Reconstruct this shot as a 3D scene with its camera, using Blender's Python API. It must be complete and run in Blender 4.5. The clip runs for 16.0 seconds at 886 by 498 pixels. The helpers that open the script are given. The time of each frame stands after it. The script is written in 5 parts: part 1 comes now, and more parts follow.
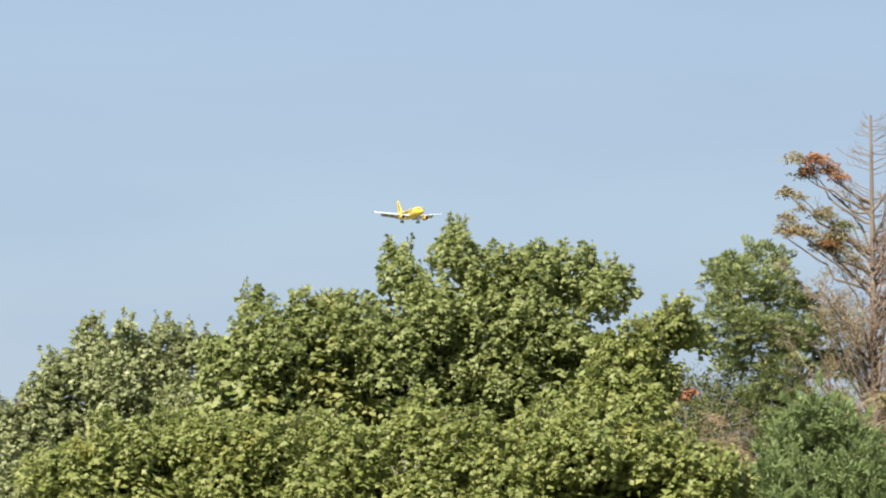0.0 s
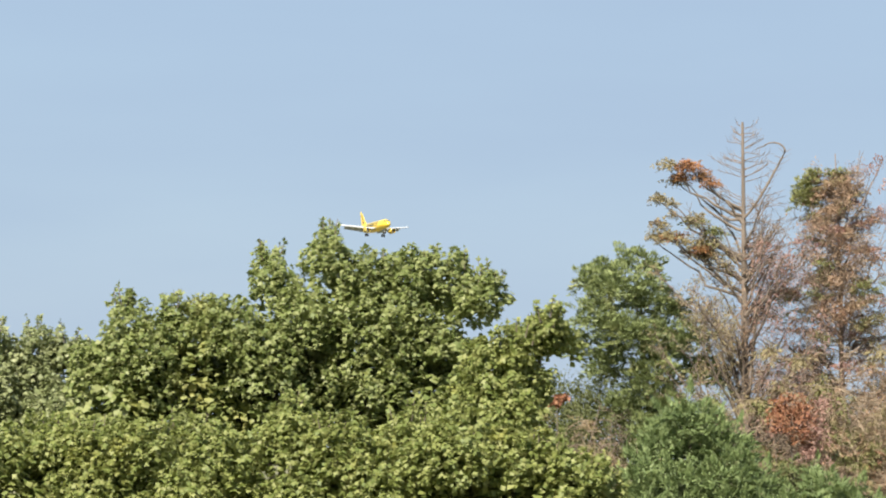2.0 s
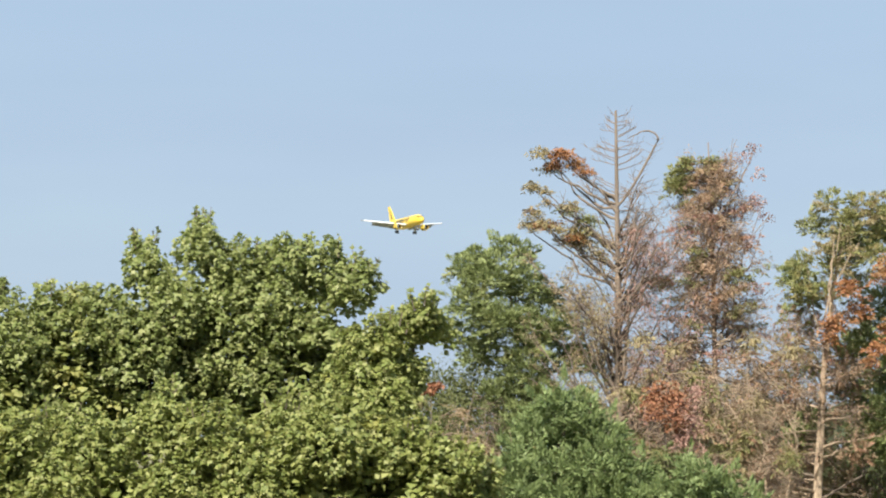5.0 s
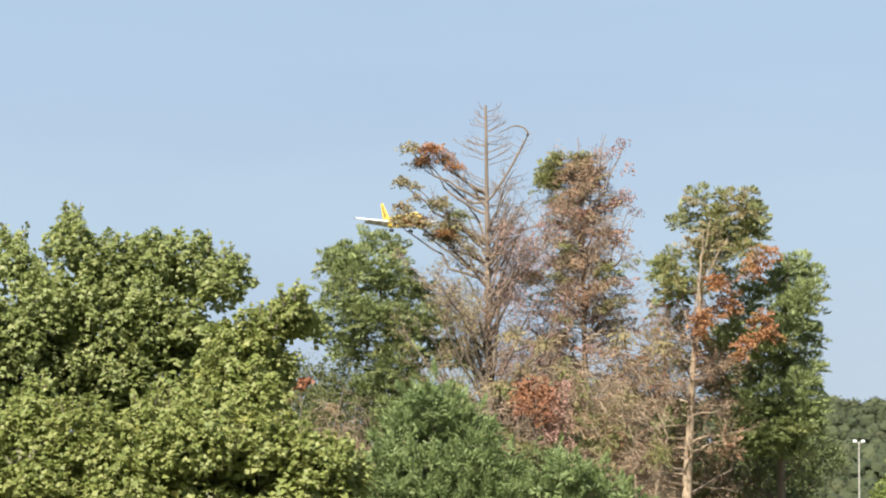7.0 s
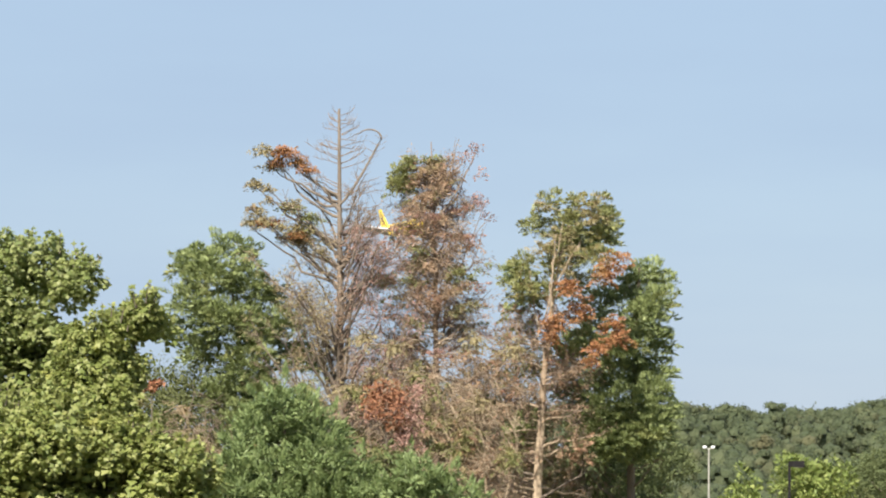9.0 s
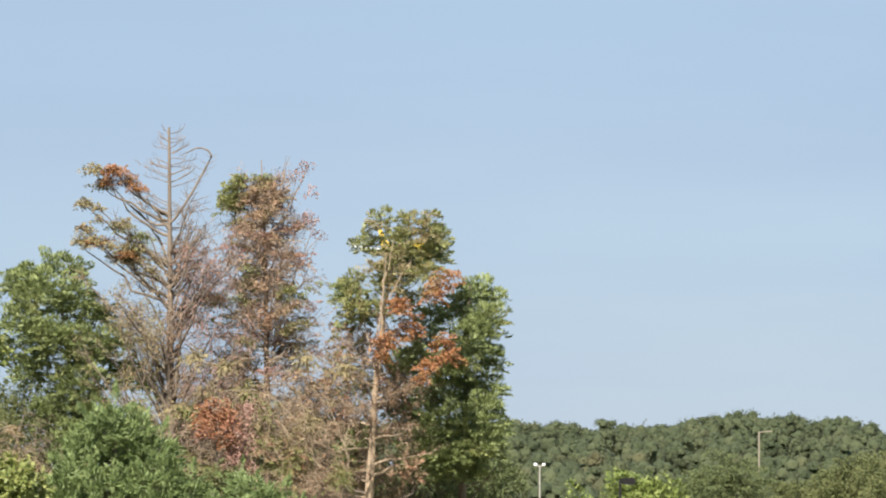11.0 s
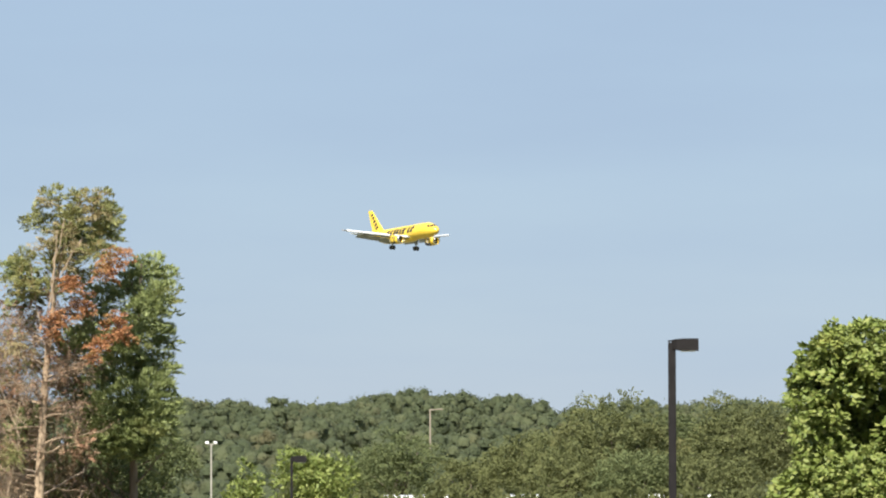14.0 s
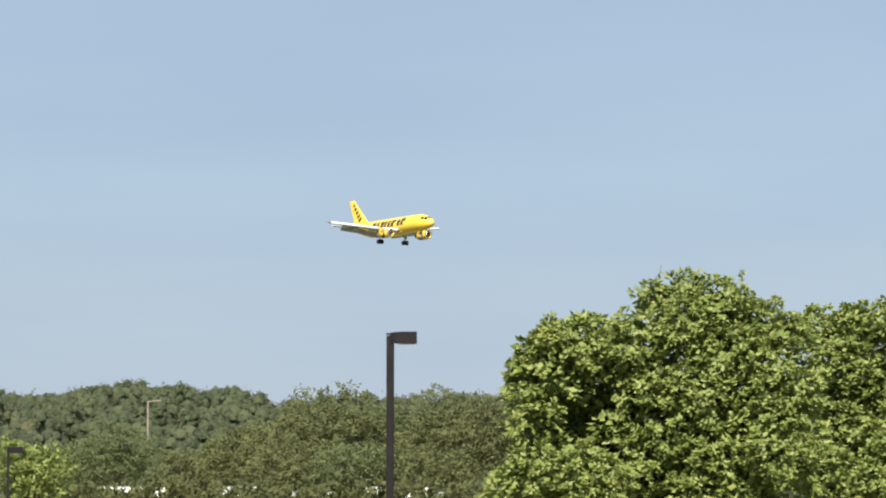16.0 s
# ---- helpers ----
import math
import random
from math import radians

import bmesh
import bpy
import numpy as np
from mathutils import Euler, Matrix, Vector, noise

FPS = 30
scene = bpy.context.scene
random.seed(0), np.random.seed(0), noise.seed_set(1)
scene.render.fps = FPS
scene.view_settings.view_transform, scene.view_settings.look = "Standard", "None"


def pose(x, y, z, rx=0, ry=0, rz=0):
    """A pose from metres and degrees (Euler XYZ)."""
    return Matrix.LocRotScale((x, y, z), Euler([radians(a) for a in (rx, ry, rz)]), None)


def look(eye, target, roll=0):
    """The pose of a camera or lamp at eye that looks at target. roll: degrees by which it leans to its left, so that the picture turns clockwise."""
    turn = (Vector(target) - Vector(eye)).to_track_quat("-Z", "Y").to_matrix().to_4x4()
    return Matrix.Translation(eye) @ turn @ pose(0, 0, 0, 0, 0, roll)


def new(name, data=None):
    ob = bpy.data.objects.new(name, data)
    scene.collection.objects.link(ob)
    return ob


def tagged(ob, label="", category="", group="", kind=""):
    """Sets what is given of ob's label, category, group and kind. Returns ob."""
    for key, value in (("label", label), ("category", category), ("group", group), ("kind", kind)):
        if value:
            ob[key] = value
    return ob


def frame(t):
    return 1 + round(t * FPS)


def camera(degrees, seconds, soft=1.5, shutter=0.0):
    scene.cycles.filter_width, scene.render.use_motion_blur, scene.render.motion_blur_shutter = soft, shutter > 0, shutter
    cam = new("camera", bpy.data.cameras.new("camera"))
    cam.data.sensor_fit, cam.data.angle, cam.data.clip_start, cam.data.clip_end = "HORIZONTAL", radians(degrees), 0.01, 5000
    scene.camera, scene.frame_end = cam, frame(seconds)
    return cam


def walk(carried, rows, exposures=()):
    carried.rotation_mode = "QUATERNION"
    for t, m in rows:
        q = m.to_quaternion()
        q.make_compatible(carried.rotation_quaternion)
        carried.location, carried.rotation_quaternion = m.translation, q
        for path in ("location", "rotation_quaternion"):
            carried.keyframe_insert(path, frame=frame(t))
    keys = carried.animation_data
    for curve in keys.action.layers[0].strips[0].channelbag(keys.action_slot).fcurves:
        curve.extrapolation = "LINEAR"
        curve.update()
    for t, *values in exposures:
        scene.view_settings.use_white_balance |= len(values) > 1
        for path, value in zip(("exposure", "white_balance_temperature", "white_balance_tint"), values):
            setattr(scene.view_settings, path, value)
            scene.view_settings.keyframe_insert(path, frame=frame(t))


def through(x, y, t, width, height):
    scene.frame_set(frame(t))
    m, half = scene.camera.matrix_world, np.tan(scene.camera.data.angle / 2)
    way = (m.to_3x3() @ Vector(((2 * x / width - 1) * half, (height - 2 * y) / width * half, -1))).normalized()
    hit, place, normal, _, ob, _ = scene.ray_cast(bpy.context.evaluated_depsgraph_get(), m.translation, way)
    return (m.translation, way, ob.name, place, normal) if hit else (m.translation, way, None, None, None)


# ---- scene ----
# ---------- camera ----------
EYE = 1.6
cam = camera(11.48, 16.0, soft=2.1)
# seconds, bearing (degrees clockwise from +y), pitch, lean
ROWS = [
    (0, -0.0000, 2.8871, -0.0064),
    (0.5, 0.2898, 2.8229, 0.0160),
    (1, 0.8529, 2.8749, 0.1969),
    (1.5, 1.2854, 3.0760, 0.2653),
    (2, 1.6626, 2.9597, 0.1267),
    (2.5, 1.9613, 2.9348, 0.1230),
    (3, 2.2405, 3.0195, 0.1374),
    (3.5, 2.4546, 2.9173, 0.0343),
    (4, 2.7682, 2.7708, -0.0032),
    (4.2, 2.9025, 2.8156, -0.0199),
    (6.3, 4.0994, 2.7211, -0.1151),
    (6.5, 4.3121, 2.6786, -0.1627),
    (7, 4.9971, 2.7413, -0.1335),
    (7.5, 5.5758, 2.8832, -0.0887),
    (8, 6.0683, 2.7043, 0.0285),
    (8.2, 6.2381, 2.5950, 0.0935),
    (10.3, 8.1247, 3.2291, 0.1199),
    (10.5, 8.3393, 3.2310, 0.0630),
    (11, 9.1243, 3.0323, -0.0316),
    (11.5, 9.8944, 2.7736, -0.0763),
    (12, 10.5903, 2.7362, -0.0233),
    (12.5, 11.3997, 2.8596, -0.0451),
    (13, 12.1360, 2.8127, -0.0618),
    (13.5, 12.7390, 2.6796, -0.0958),
    (14, 13.3940, 2.7376, -0.1958),
    (14.5, 14.3008, 2.7636, -0.1144),
    (15, 15.1726, 2.7822, -0.0079),
    (15.5, 15.9822, 2.6943, -0.1106),
    (16, 17.0460, 2.6352, 0.0718),
]
walk(cam, [(t, pose(0, 0, EYE, 0, 0, -yaw) @ pose(0, 0, 0, 90 + pitch) @ pose(0, 0, 0, 0, 0, lean)) for t, yaw, pitch, lean in ROWS],
     exposures=[(0.0, 1.28), (4.0, 1.31), (8.0, 1.38), (11.0, 1.33), (13.5, 1.26), (16.0, 1.19)])

# ---------- sky and sun ----------
SUN_BEARING, SUN_HEIGHT = 206.0, 44.0
world = bpy.data.worlds.new("world")
scene.world = world
world.use_nodes = True
nt = world.node_tree
sky = nt.nodes.new("ShaderNodeTexSky")
sky.sky_type, sky.sun_disc = "NISHITA", False
sky.sun_elevation, sky.sun_rotation = radians(SUN_HEIGHT), radians(SUN_BEARING)
sky.altitude, sky.air_density, sky.dust_density, sky.ozone_density = 200, 1.0, 0.3, 1.5
# thin haze over the clear sky, with the faintest high cloud in it
where = nt.nodes.new("ShaderNodeTexCoord")
stretch = nt.nodes.new("ShaderNodeMapping")
stretch.inputs["Scale"].default_value = (3.0, 3.0, 16.0)
veil = nt.nodes.new("ShaderNodeTexNoise")
veil.inputs["Scale"].default_value, veil.inputs["Detail"].default_value = 1.6, 5.0
nt.links.new(where.outputs["Generated"], stretch.inputs[0])
nt.links.new(stretch.outputs[0], veil.inputs["Vector"])
thick = nt.nodes.new("ShaderNodeMapRange")
thick.inputs["From Min"].default_value, thick.inputs["From Max"].default_value = 0.35, 0.75
thick.inputs["To Min"].default_value, thick.inputs["To Max"].default_value = 0.80, 0.92
nt.links.new(veil.outputs["Fac"], thick.inputs["Value"])
haze = nt.nodes.new("ShaderNodeMix")
haze.data_type = "RGBA"
haze.inputs[7].default_value = (3.08, 4.04, 5.45, 1)
nt.links.new(thick.outputs[0], haze.inputs[0])
nt.links.new(sky.outputs[0], haze.inputs[6])
nt.links.new(haze.outputs[2], nt.nodes["Background"].inputs[0])
nt.nodes["Background"].inputs[1].default_value = 0.053

sun = new("sun", bpy.data.lights.new("sun", "SUN"))
sun.data.energy, sun.data.angle, sun.data.color = 5.0, radians(0.55), (1.0, 0.94, 0.84)
sb, se = radians(SUN_BEARING), radians(SUN_HEIGHT)
sun.matrix_world = look((0, 0, 0), (-math.sin(sb) * math.cos(se), -math.cos(sb) * math.cos(se), -math.sin(se)))


# ---------- materials ----------
def base_material(name, rough=0.6, metal=0.0):
    m = bpy.data.materials.new(name)
    m.use_nodes = True
    p = m.node_tree.nodes["Principled BSDF"]
    p.inputs["Roughness"].default_value, p.inputs["Metallic"].default_value = rough, metal
    return m, m.node_tree, p


def ramp(tree, stops):
    r = tree.nodes.new("ShaderNodeValToRGB")
    while len(r.color_ramp.elements) < len(stops):
        r.color_ramp.elements.new(0.5)
    for e, (at, col) in zip(r.color_ramp.elements, stops):
        e.position, e.color = at, (*col, 1)
    return r


def noise_at(tree, scale, detail=3.0, rough=0.55):
    c = tree.nodes.new("ShaderNodeTexCoord")
    n = tree.nodes.new("ShaderNodeTexNoise")
    n.inputs["Scale"].default_value, n.inputs["Detail"].default_value, n.inputs["Roughness"].default_value = scale, detail, rough
    tree.links.new(c.outputs["Object"], n.inputs["Vector"])
    return n


def mixed(tree, a, b, fac, mode="MIX"):
    m = tree.nodes.new("ShaderNodeMix")
    m.data_type, m.blend_type = "RGBA", mode
    for sock, v in ((m.inputs[0], fac), (m.inputs[6], a), (m.inputs[7], b)):
        if hasattr(v, "is_linked"):
            tree.links.new(v, sock)
        elif isinstance(v, (int, float)):
            sock.default_value = v
        else:
            sock.default_value = (*v, 1)
    return m.outputs[2]


def leaf_material(name, dark, mid, light, accent, accent_at=0.62, patch=0.6, through=0.25, gloss=0.5, relief=0.0):
    """Foliage: every leaf its own shade, patches of an accent colour, some light coming through."""
    m, t, p = base_material(name, gloss)
    g = t.nodes.new("ShaderNodeNewGeometry")
    r = ramp(t, [(0.0, dark), (0.55, mid), (1.0, light)])
    t.links.new(g.outputs["Random Per Island"], r.inputs[0])
    n = noise_at(t, patch, 4.0, 0.65)
    f = ramp(t, [(accent_at, (0, 0, 0)), (min(accent_at + 0.14, 1.0), (0.85, 0.85, 0.85))])
    t.links.new(n.outputs["Fac"], f.inputs[0])
    col = mixed(t, r.outputs[0], accent, f.outputs[0])
    t.links.new(col, p.inputs["Base Color"])
    if relief:
        bp = t.nodes.new("ShaderNodeBump")
        bp.inputs["Strength"].default_value, bp.inputs["Distance"].default_value = 1.0, relief
        t.links.new(noise_at(t, 1.1, 4.0, 0.7).outputs["Fac"], bp.inputs["Height"])
        t.links.new(bp.outputs[0], p.inputs["Normal"])
    tr = t.nodes.new("ShaderNodeBsdfTranslucent")
    t.links.new(col, tr.inputs[0])
    mix = t.nodes.new("ShaderNodeMixShader")
    mix.inputs[0].default_value = through
    t.links.new(p.outputs[0], mix.inputs[1])
    t.links.new(tr.outputs[0], mix.inputs[2])
    t.links.new(mix.outputs[0], t.nodes["Material Output"].inputs[0])
    return m


def rough_material(name, a, b, scale, rough=0.85, bump=0.3, stretch=None, metal=0.0):
    m, t, p = base_material(name, rough, metal)
    n = noise_at(t, scale, 6.0, 0.65)
    if stretch:
        mp = t.nodes.new("ShaderNodeMapping")
        mp.inputs["Scale"].default_value = stretch
        t.links.new(n.inputs["Vector"].links[0].from_socket, mp.inputs[0])
        t.links.new(mp.outputs[0], n.inputs["Vector"])
    r = ramp(t, [(0.3, a), (0.7, b)])
    t.links.new(n.outputs["Fac"], r.inputs[0])
    t.links.new(r.outputs[0], p.inputs["Base Color"])
    if bump:
        bp = t.nodes.new("ShaderNodeBump")
        bp.inputs["Strength"].default_value, bp.inputs["Distance"].default_value = bump, 0.02
        t.links.new(n.outputs["Fac"], bp.inputs["Height"])
        t.links.new(bp.outputs[0], p.inputs["Normal"])
    return m


MAPLE = leaf_material("maple_leaf", (0.140, 0.179, 0.049), (0.215, 0.246, 0.075), (0.317, 0.336, 0.143), (0.346, 0.319, 0.085), 0.6, 0.55, 0.45, 0.6)
MAPLE_GREY = leaf_material("maple_leaf_greyish", (0.154, 0.180, 0.070), (0.236, 0.262, 0.114), (0.362, 0.377, 0.195), (0.282, 0.266, 0.096), 0.6, 0.5, 0.42, 0.6)
MAPLE_YELLOW = leaf_material("maple_leaf_yellowing", (0.144, 0.182, 0.045), (0.218, 0.244, 0.065), (0.307, 0.319, 0.117), (0.337, 0.307, 0.066), 0.6, 0.55, 0.42, 0.6)
BRIGHT = leaf_material("bright_leaf", (0.114, 0.157, 0.032), (0.170, 0.213, 0.047), (0.254, 0.278, 0.084), (0.314, 0.280, 0.049), 0.66, 0.5, 0.32, 0.62)
CEDAR = leaf_material("cedar_spray", (0.102, 0.131, 0.046), (0.170, 0.207, 0.072), (0.309, 0.347, 0.139), (0.270, 0.266, 0.093), 0.58, 0.7, 0.32, 0.6)
OLIVE = leaf_material("olive_cedar_spray", (0.120, 0.130, 0.045), (0.202, 0.209, 0.072), (0.284, 0.287, 0.108), (0.284, 0.202, 0.090), 0.54, 1.2, 0.32, 0.6)
JUNIPER = leaf_material("juniper_spray", (0.096, 0.140, 0.046), (0.152, 0.203, 0.070), (0.249, 0.304, 0.117), (0.197, 0.223, 0.087), 0.6, 0.8, 0.32, 0.6)
TAWNY = leaf_material("tawny_spray", (0.180, 0.144, 0.072), (0.264, 0.218, 0.104), (0.342, 0.287, 0.156), (0.282, 0.174, 0.104), 0.56, 1.4, 0.3, 0.7)
FADED_RED = leaf_material("faded_red_spray", (0.252, 0.137, 0.105), (0.347, 0.205, 0.163), (0.430, 0.289, 0.236), (0.294, 0.116, 0.084), 0.55, 1.5, 0.3, 0.8)
BROWN = leaf_material("dead_spray", (0.176, 0.118, 0.074), (0.297, 0.198, 0.124), (0.429, 0.305, 0.196), (0.363, 0.166, 0.098), 0.53, 1.3, 0.3, 0.8)
RUST = leaf_material("rust_spray", (0.218, 0.090, 0.034), (0.304, 0.134, 0.054), (0.365, 0.190, 0.086), (0.226, 0.149, 0.043), 0.53, 1.6, 0.25, 0.7)
RED = leaf_material("red_creeper_leaf", (0.175, 0.066, 0.032), (0.254, 0.105, 0.050), (0.306, 0.156, 0.077), (0.245, 0.142, 0.067), 0.6, 2.0, 0.2, 0.75)
SCRUB = leaf_material("scrub_leaf", (0.104, 0.116, 0.041), (0.127, 0.142, 0.052), (0.154, 0.165, 0.064), (0.174, 0.157, 0.062), 0.55, 0.3, 0.42, 0.9)
SCRUB_GREEN = leaf_material("green_scrub_leaf", (0.090, 0.111, 0.043), (0.118, 0.144, 0.056), (0.151, 0.173, 0.068), (0.175, 0.158, 0.065), 0.55, 0.3, 0.42, 0.9)
WOODS = leaf_material("woods_leaf", (0.068, 0.089, 0.044), (0.091, 0.113, 0.055), (0.119, 0.139, 0.068), (0.145, 0.133, 0.067), 0.56, 0.045, 0.4, 0.95, 1.0)
BARK = rough_material("grey_bark", (0.07, 0.055, 0.042), (0.19, 0.15, 0.115), 9.0, 0.9, 0.5, (1, 1, 0.2))
BARK_WARM = rough_material("warm_grey_bark", (0.11, 0.08, 0.06), (0.26, 0.192, 0.142), 9.0, 0.9, 0.5, (1, 1, 0.2))
BARK_TAN = rough_material("tan_bark", (0.2, 0.145, 0.095), (0.4, 0.31, 0.215), 7.0, 0.9, 0.5, (1, 1, 0.25))
TWIG = rough_material("dead_twig", (0.11, 0.08, 0.06), (0.25, 0.188, 0.142), 5.0, 0.9, 0.0)
STRAW = rough_material("dry_straw", (0.2, 0.15, 0.1), (0.38, 0.29, 0.2), 6.0, 0.9, 0.0)
HAY = rough_material("pale_dry_branch", (0.14, 0.105, 0.068), (0.3, 0.228, 0.15), 4.0, 0.9, 0.0)
YELLOW = rough_material("yellow_paint", (0.60, 0.42, 0.045), (0.66, 0.465, 0.055), 0.5, 0.28, 0.0)
WING_GREY = rough_material("wing_grey", (0.2, 0.21, 0.23), (0.28, 0.29, 0.31), 0.6, 0.35, 0.0)
WING_WHITE = rough_material("wing_grey_white", (0.5, 0.52, 0.54), (0.6, 0.61, 0.62), 0.6, 0.35, 0.0)
BLACK_PAINT = rough_material("black_paint", (0.012, 0.012, 0.014), (0.03, 0.03, 0.03), 1.5, 0.4, 0.0)
BARE_METAL = rough_material("bare_metal", (0.55, 0.55, 0.56), (0.7, 0.7, 0.7), 2.0, 0.25, 0.0, None, 1.0)
RUBBER = rough_material("rubber", (0.015, 0.015, 0.015), (0.035, 0.035, 0.035), 4.0, 0.85, 0.0)
GEAR_GREY = rough_material("gear_grey", (0.3, 0.31, 0.33), (0.45, 0.46, 0.47), 4.0, 0.5, 0.0)
GLASS_DARK = rough_material("dark_glass", (0.01, 0.012, 0.015), (0.02, 0.022, 0.026), 1.0, 0.08, 0.0)
BRONZE = rough_material("dark_bronze_paint", (0.004, 0.0035, 0.004), (0.010, 0.0085, 0.009), 3.0, 0.75, 0.1)
BRONZE.node_tree.nodes["Principled BSDF"].inputs["Specular IOR Level"].default_value = 0.2
GALVANISED = rough_material("galvanised_steel", (0.2, 0.19, 0.165), (0.3, 0.285, 0.25), 3.0, 0.6, 0.0)
RUSTY_POLE = rough_material("weathered_tan_pole", (0.18, 0.155, 0.12), (0.25, 0.215, 0.165), 2.0, 0.8, 0.0)
LAMP_WHITE = rough_material("white_lamp_housing", (0.6, 0.6, 0.58), (0.7, 0.7, 0.68), 2.0, 0.4, 0.0)
LENS = rough_material("lamp_lens", (0.5, 0.5, 0.48), (0.62, 0.62, 0.6), 2.0, 0.15, 0.0)
CAR_WHITE = rough_material("white_car_paint", (0.62, 0.62, 0.61), (0.7, 0.7, 0.69), 0.8, 0.15, 0.0)
CAR_SILVER = rough_material("silver_car_paint", (0.42, 0.43, 0.45), (0.52, 0.53, 0.55), 0.8, 0.2, 0.0, None, 0.6)
GRASS_GROUND = rough_material("dry_grass_ground", (0.07, 0.085, 0.03), (0.2, 0.17, 0.09), 0.35, 0.95, 0.4)


# ---------- mesh helpers ----------
def spot(bearing, dist):
    b = radians(bearing)
    return dist * math.sin(b), dist * math.cos(b)


def clamp_line(v, xs, ys):
    return float(np.interp(v, xs, ys))


def land(x, y):
    """Height of the ground: a plot that falls gently, a valley, then a wooded ridge."""
    d, b = math.hypot(x, y), math.degrees(math.atan2(x, y))
    crest = clamp_line(b, (8, 10.2, 11.0, 11.5, 12.0, 13.0, 14.3, 14.9, 16.0, 17.0, 20.0), (5.6, 5.9, 4.4, 5.3, 4.7, 7.1, 6.1, 3.4, 4.0, 4.4, 4.1))
    return clamp_line(d, (0, 25, 70, 120, 160, 230, 350, 400, 940, 1350, 4600), (0, -0.3, -2.4, -2.4, -1.6, -1.5, -9, -14, crest, -10, -30))


def part(name, mesh, material, parent=None, label=""):
    """One mesh object out of a bmesh or a mesh, under a thing or a part."""
    if isinstance(mesh, bmesh.types.BMesh):
        bm, mesh = mesh, bpy.data.meshes.new(name)
        bmesh.ops.recalc_face_normals(bm, faces=bm.faces)
        bm.to_mesh(mesh)
        bm.free()
    if not mesh.materials:
        mesh.materials.append(material)
    ob = new(name, mesh)
    ob.parent = parent
    return tagged(ob, label)


def smooth(ob):
    ob.data.polygons.foreach_set("use_smooth", [True] * len(ob.data.polygons))
    return ob


def thing(name, m, label, category, group="", kind=""):
    ob = new(name)
    ob.empty_display_size = 0.2
    ob.matrix_world = m
    return tagged(ob, label, category, group, kind)


def raw_mesh(name, verts, faces):
    """verts (n, 3) and faces (m, k), all of one size."""
    me = bpy.data.meshes.new(name)
    faces = np.asarray(faces, dtype=np.int32)
    k = faces.shape[1]
    me.vertices.add(len(verts))
    me.vertices.foreach_set("co", np.asarray(verts, dtype=np.float32).ravel())
    me.loops.add(faces.size)
    me.loops.foreach_set("vertex_index", faces.ravel())
    me.polygons.add(len(faces))
    me.polygons.foreach_set("loop_start", np.arange(0, faces.size, k, dtype=np.int32))
    me.update(calc_edges=True)
    return me


def unit(v):
    return v / np.maximum(np.linalg.norm(v, axis=-1, keepdims=True), 1e-9)


def leaf_mesh(name, centre, axis, normal, length, width, fold=0.18):
    """Folded leaves, two triangles each."""
    axis = unit(axis)
    side = unit(np.cross(normal, axis))
    normal = np.cross(axis, side)
    length, width = length[:, None], width[:, None]
    base, tip = centre - axis * length * 0.5, centre + axis * length * 0.5
    a = centre + side * width * 0.5 - normal * width * fold
    b = centre - side * width * 0.5 - normal * width * fold
    verts = np.stack([base, b, tip, a], axis=1).reshape(-1, 3)
    i = np.arange(len(centre)) * 4
    faces = np.concatenate([np.stack([i, i + 1, i + 2], 1), np.stack([i, i + 2, i + 3], 1)])
    return raw_mesh(name, verts, faces)


def lobed_leaf_mesh(name, centre, axis, normal, length, width, fold=0.16):
    """Three-pointed leaves, four triangles each."""
    axis = unit(axis)
    side = unit(np.cross(normal, axis))
    normal = np.cross(axis, side)
    length, width = length[:, None], width[:, None]
    drop = normal * width * fold
    base, tip = centre - axis * length * 0.45, centre + axis * length * 0.55 - drop * 0.7
    notch, wing = axis * length * 0.12, axis * length * 0.02
    a, b = centre + side * width * 0.6 + wing - drop, centre - side * width * 0.6 + wing - drop
    c, d = centre + side * width * 0.2 + notch, centre - side * width * 0.2 + notch
    verts = np.stack([base, a, c, tip, d, b], axis=1).reshape(-1, 3)
    i = np.arange(len(centre)) * 6
    faces = np.concatenate([np.stack([i, i + p, i + q], 1) for p, q in ((1, 2), (2, 3), (3, 4), (4, 5))])
    return raw_mesh(name, verts, faces)


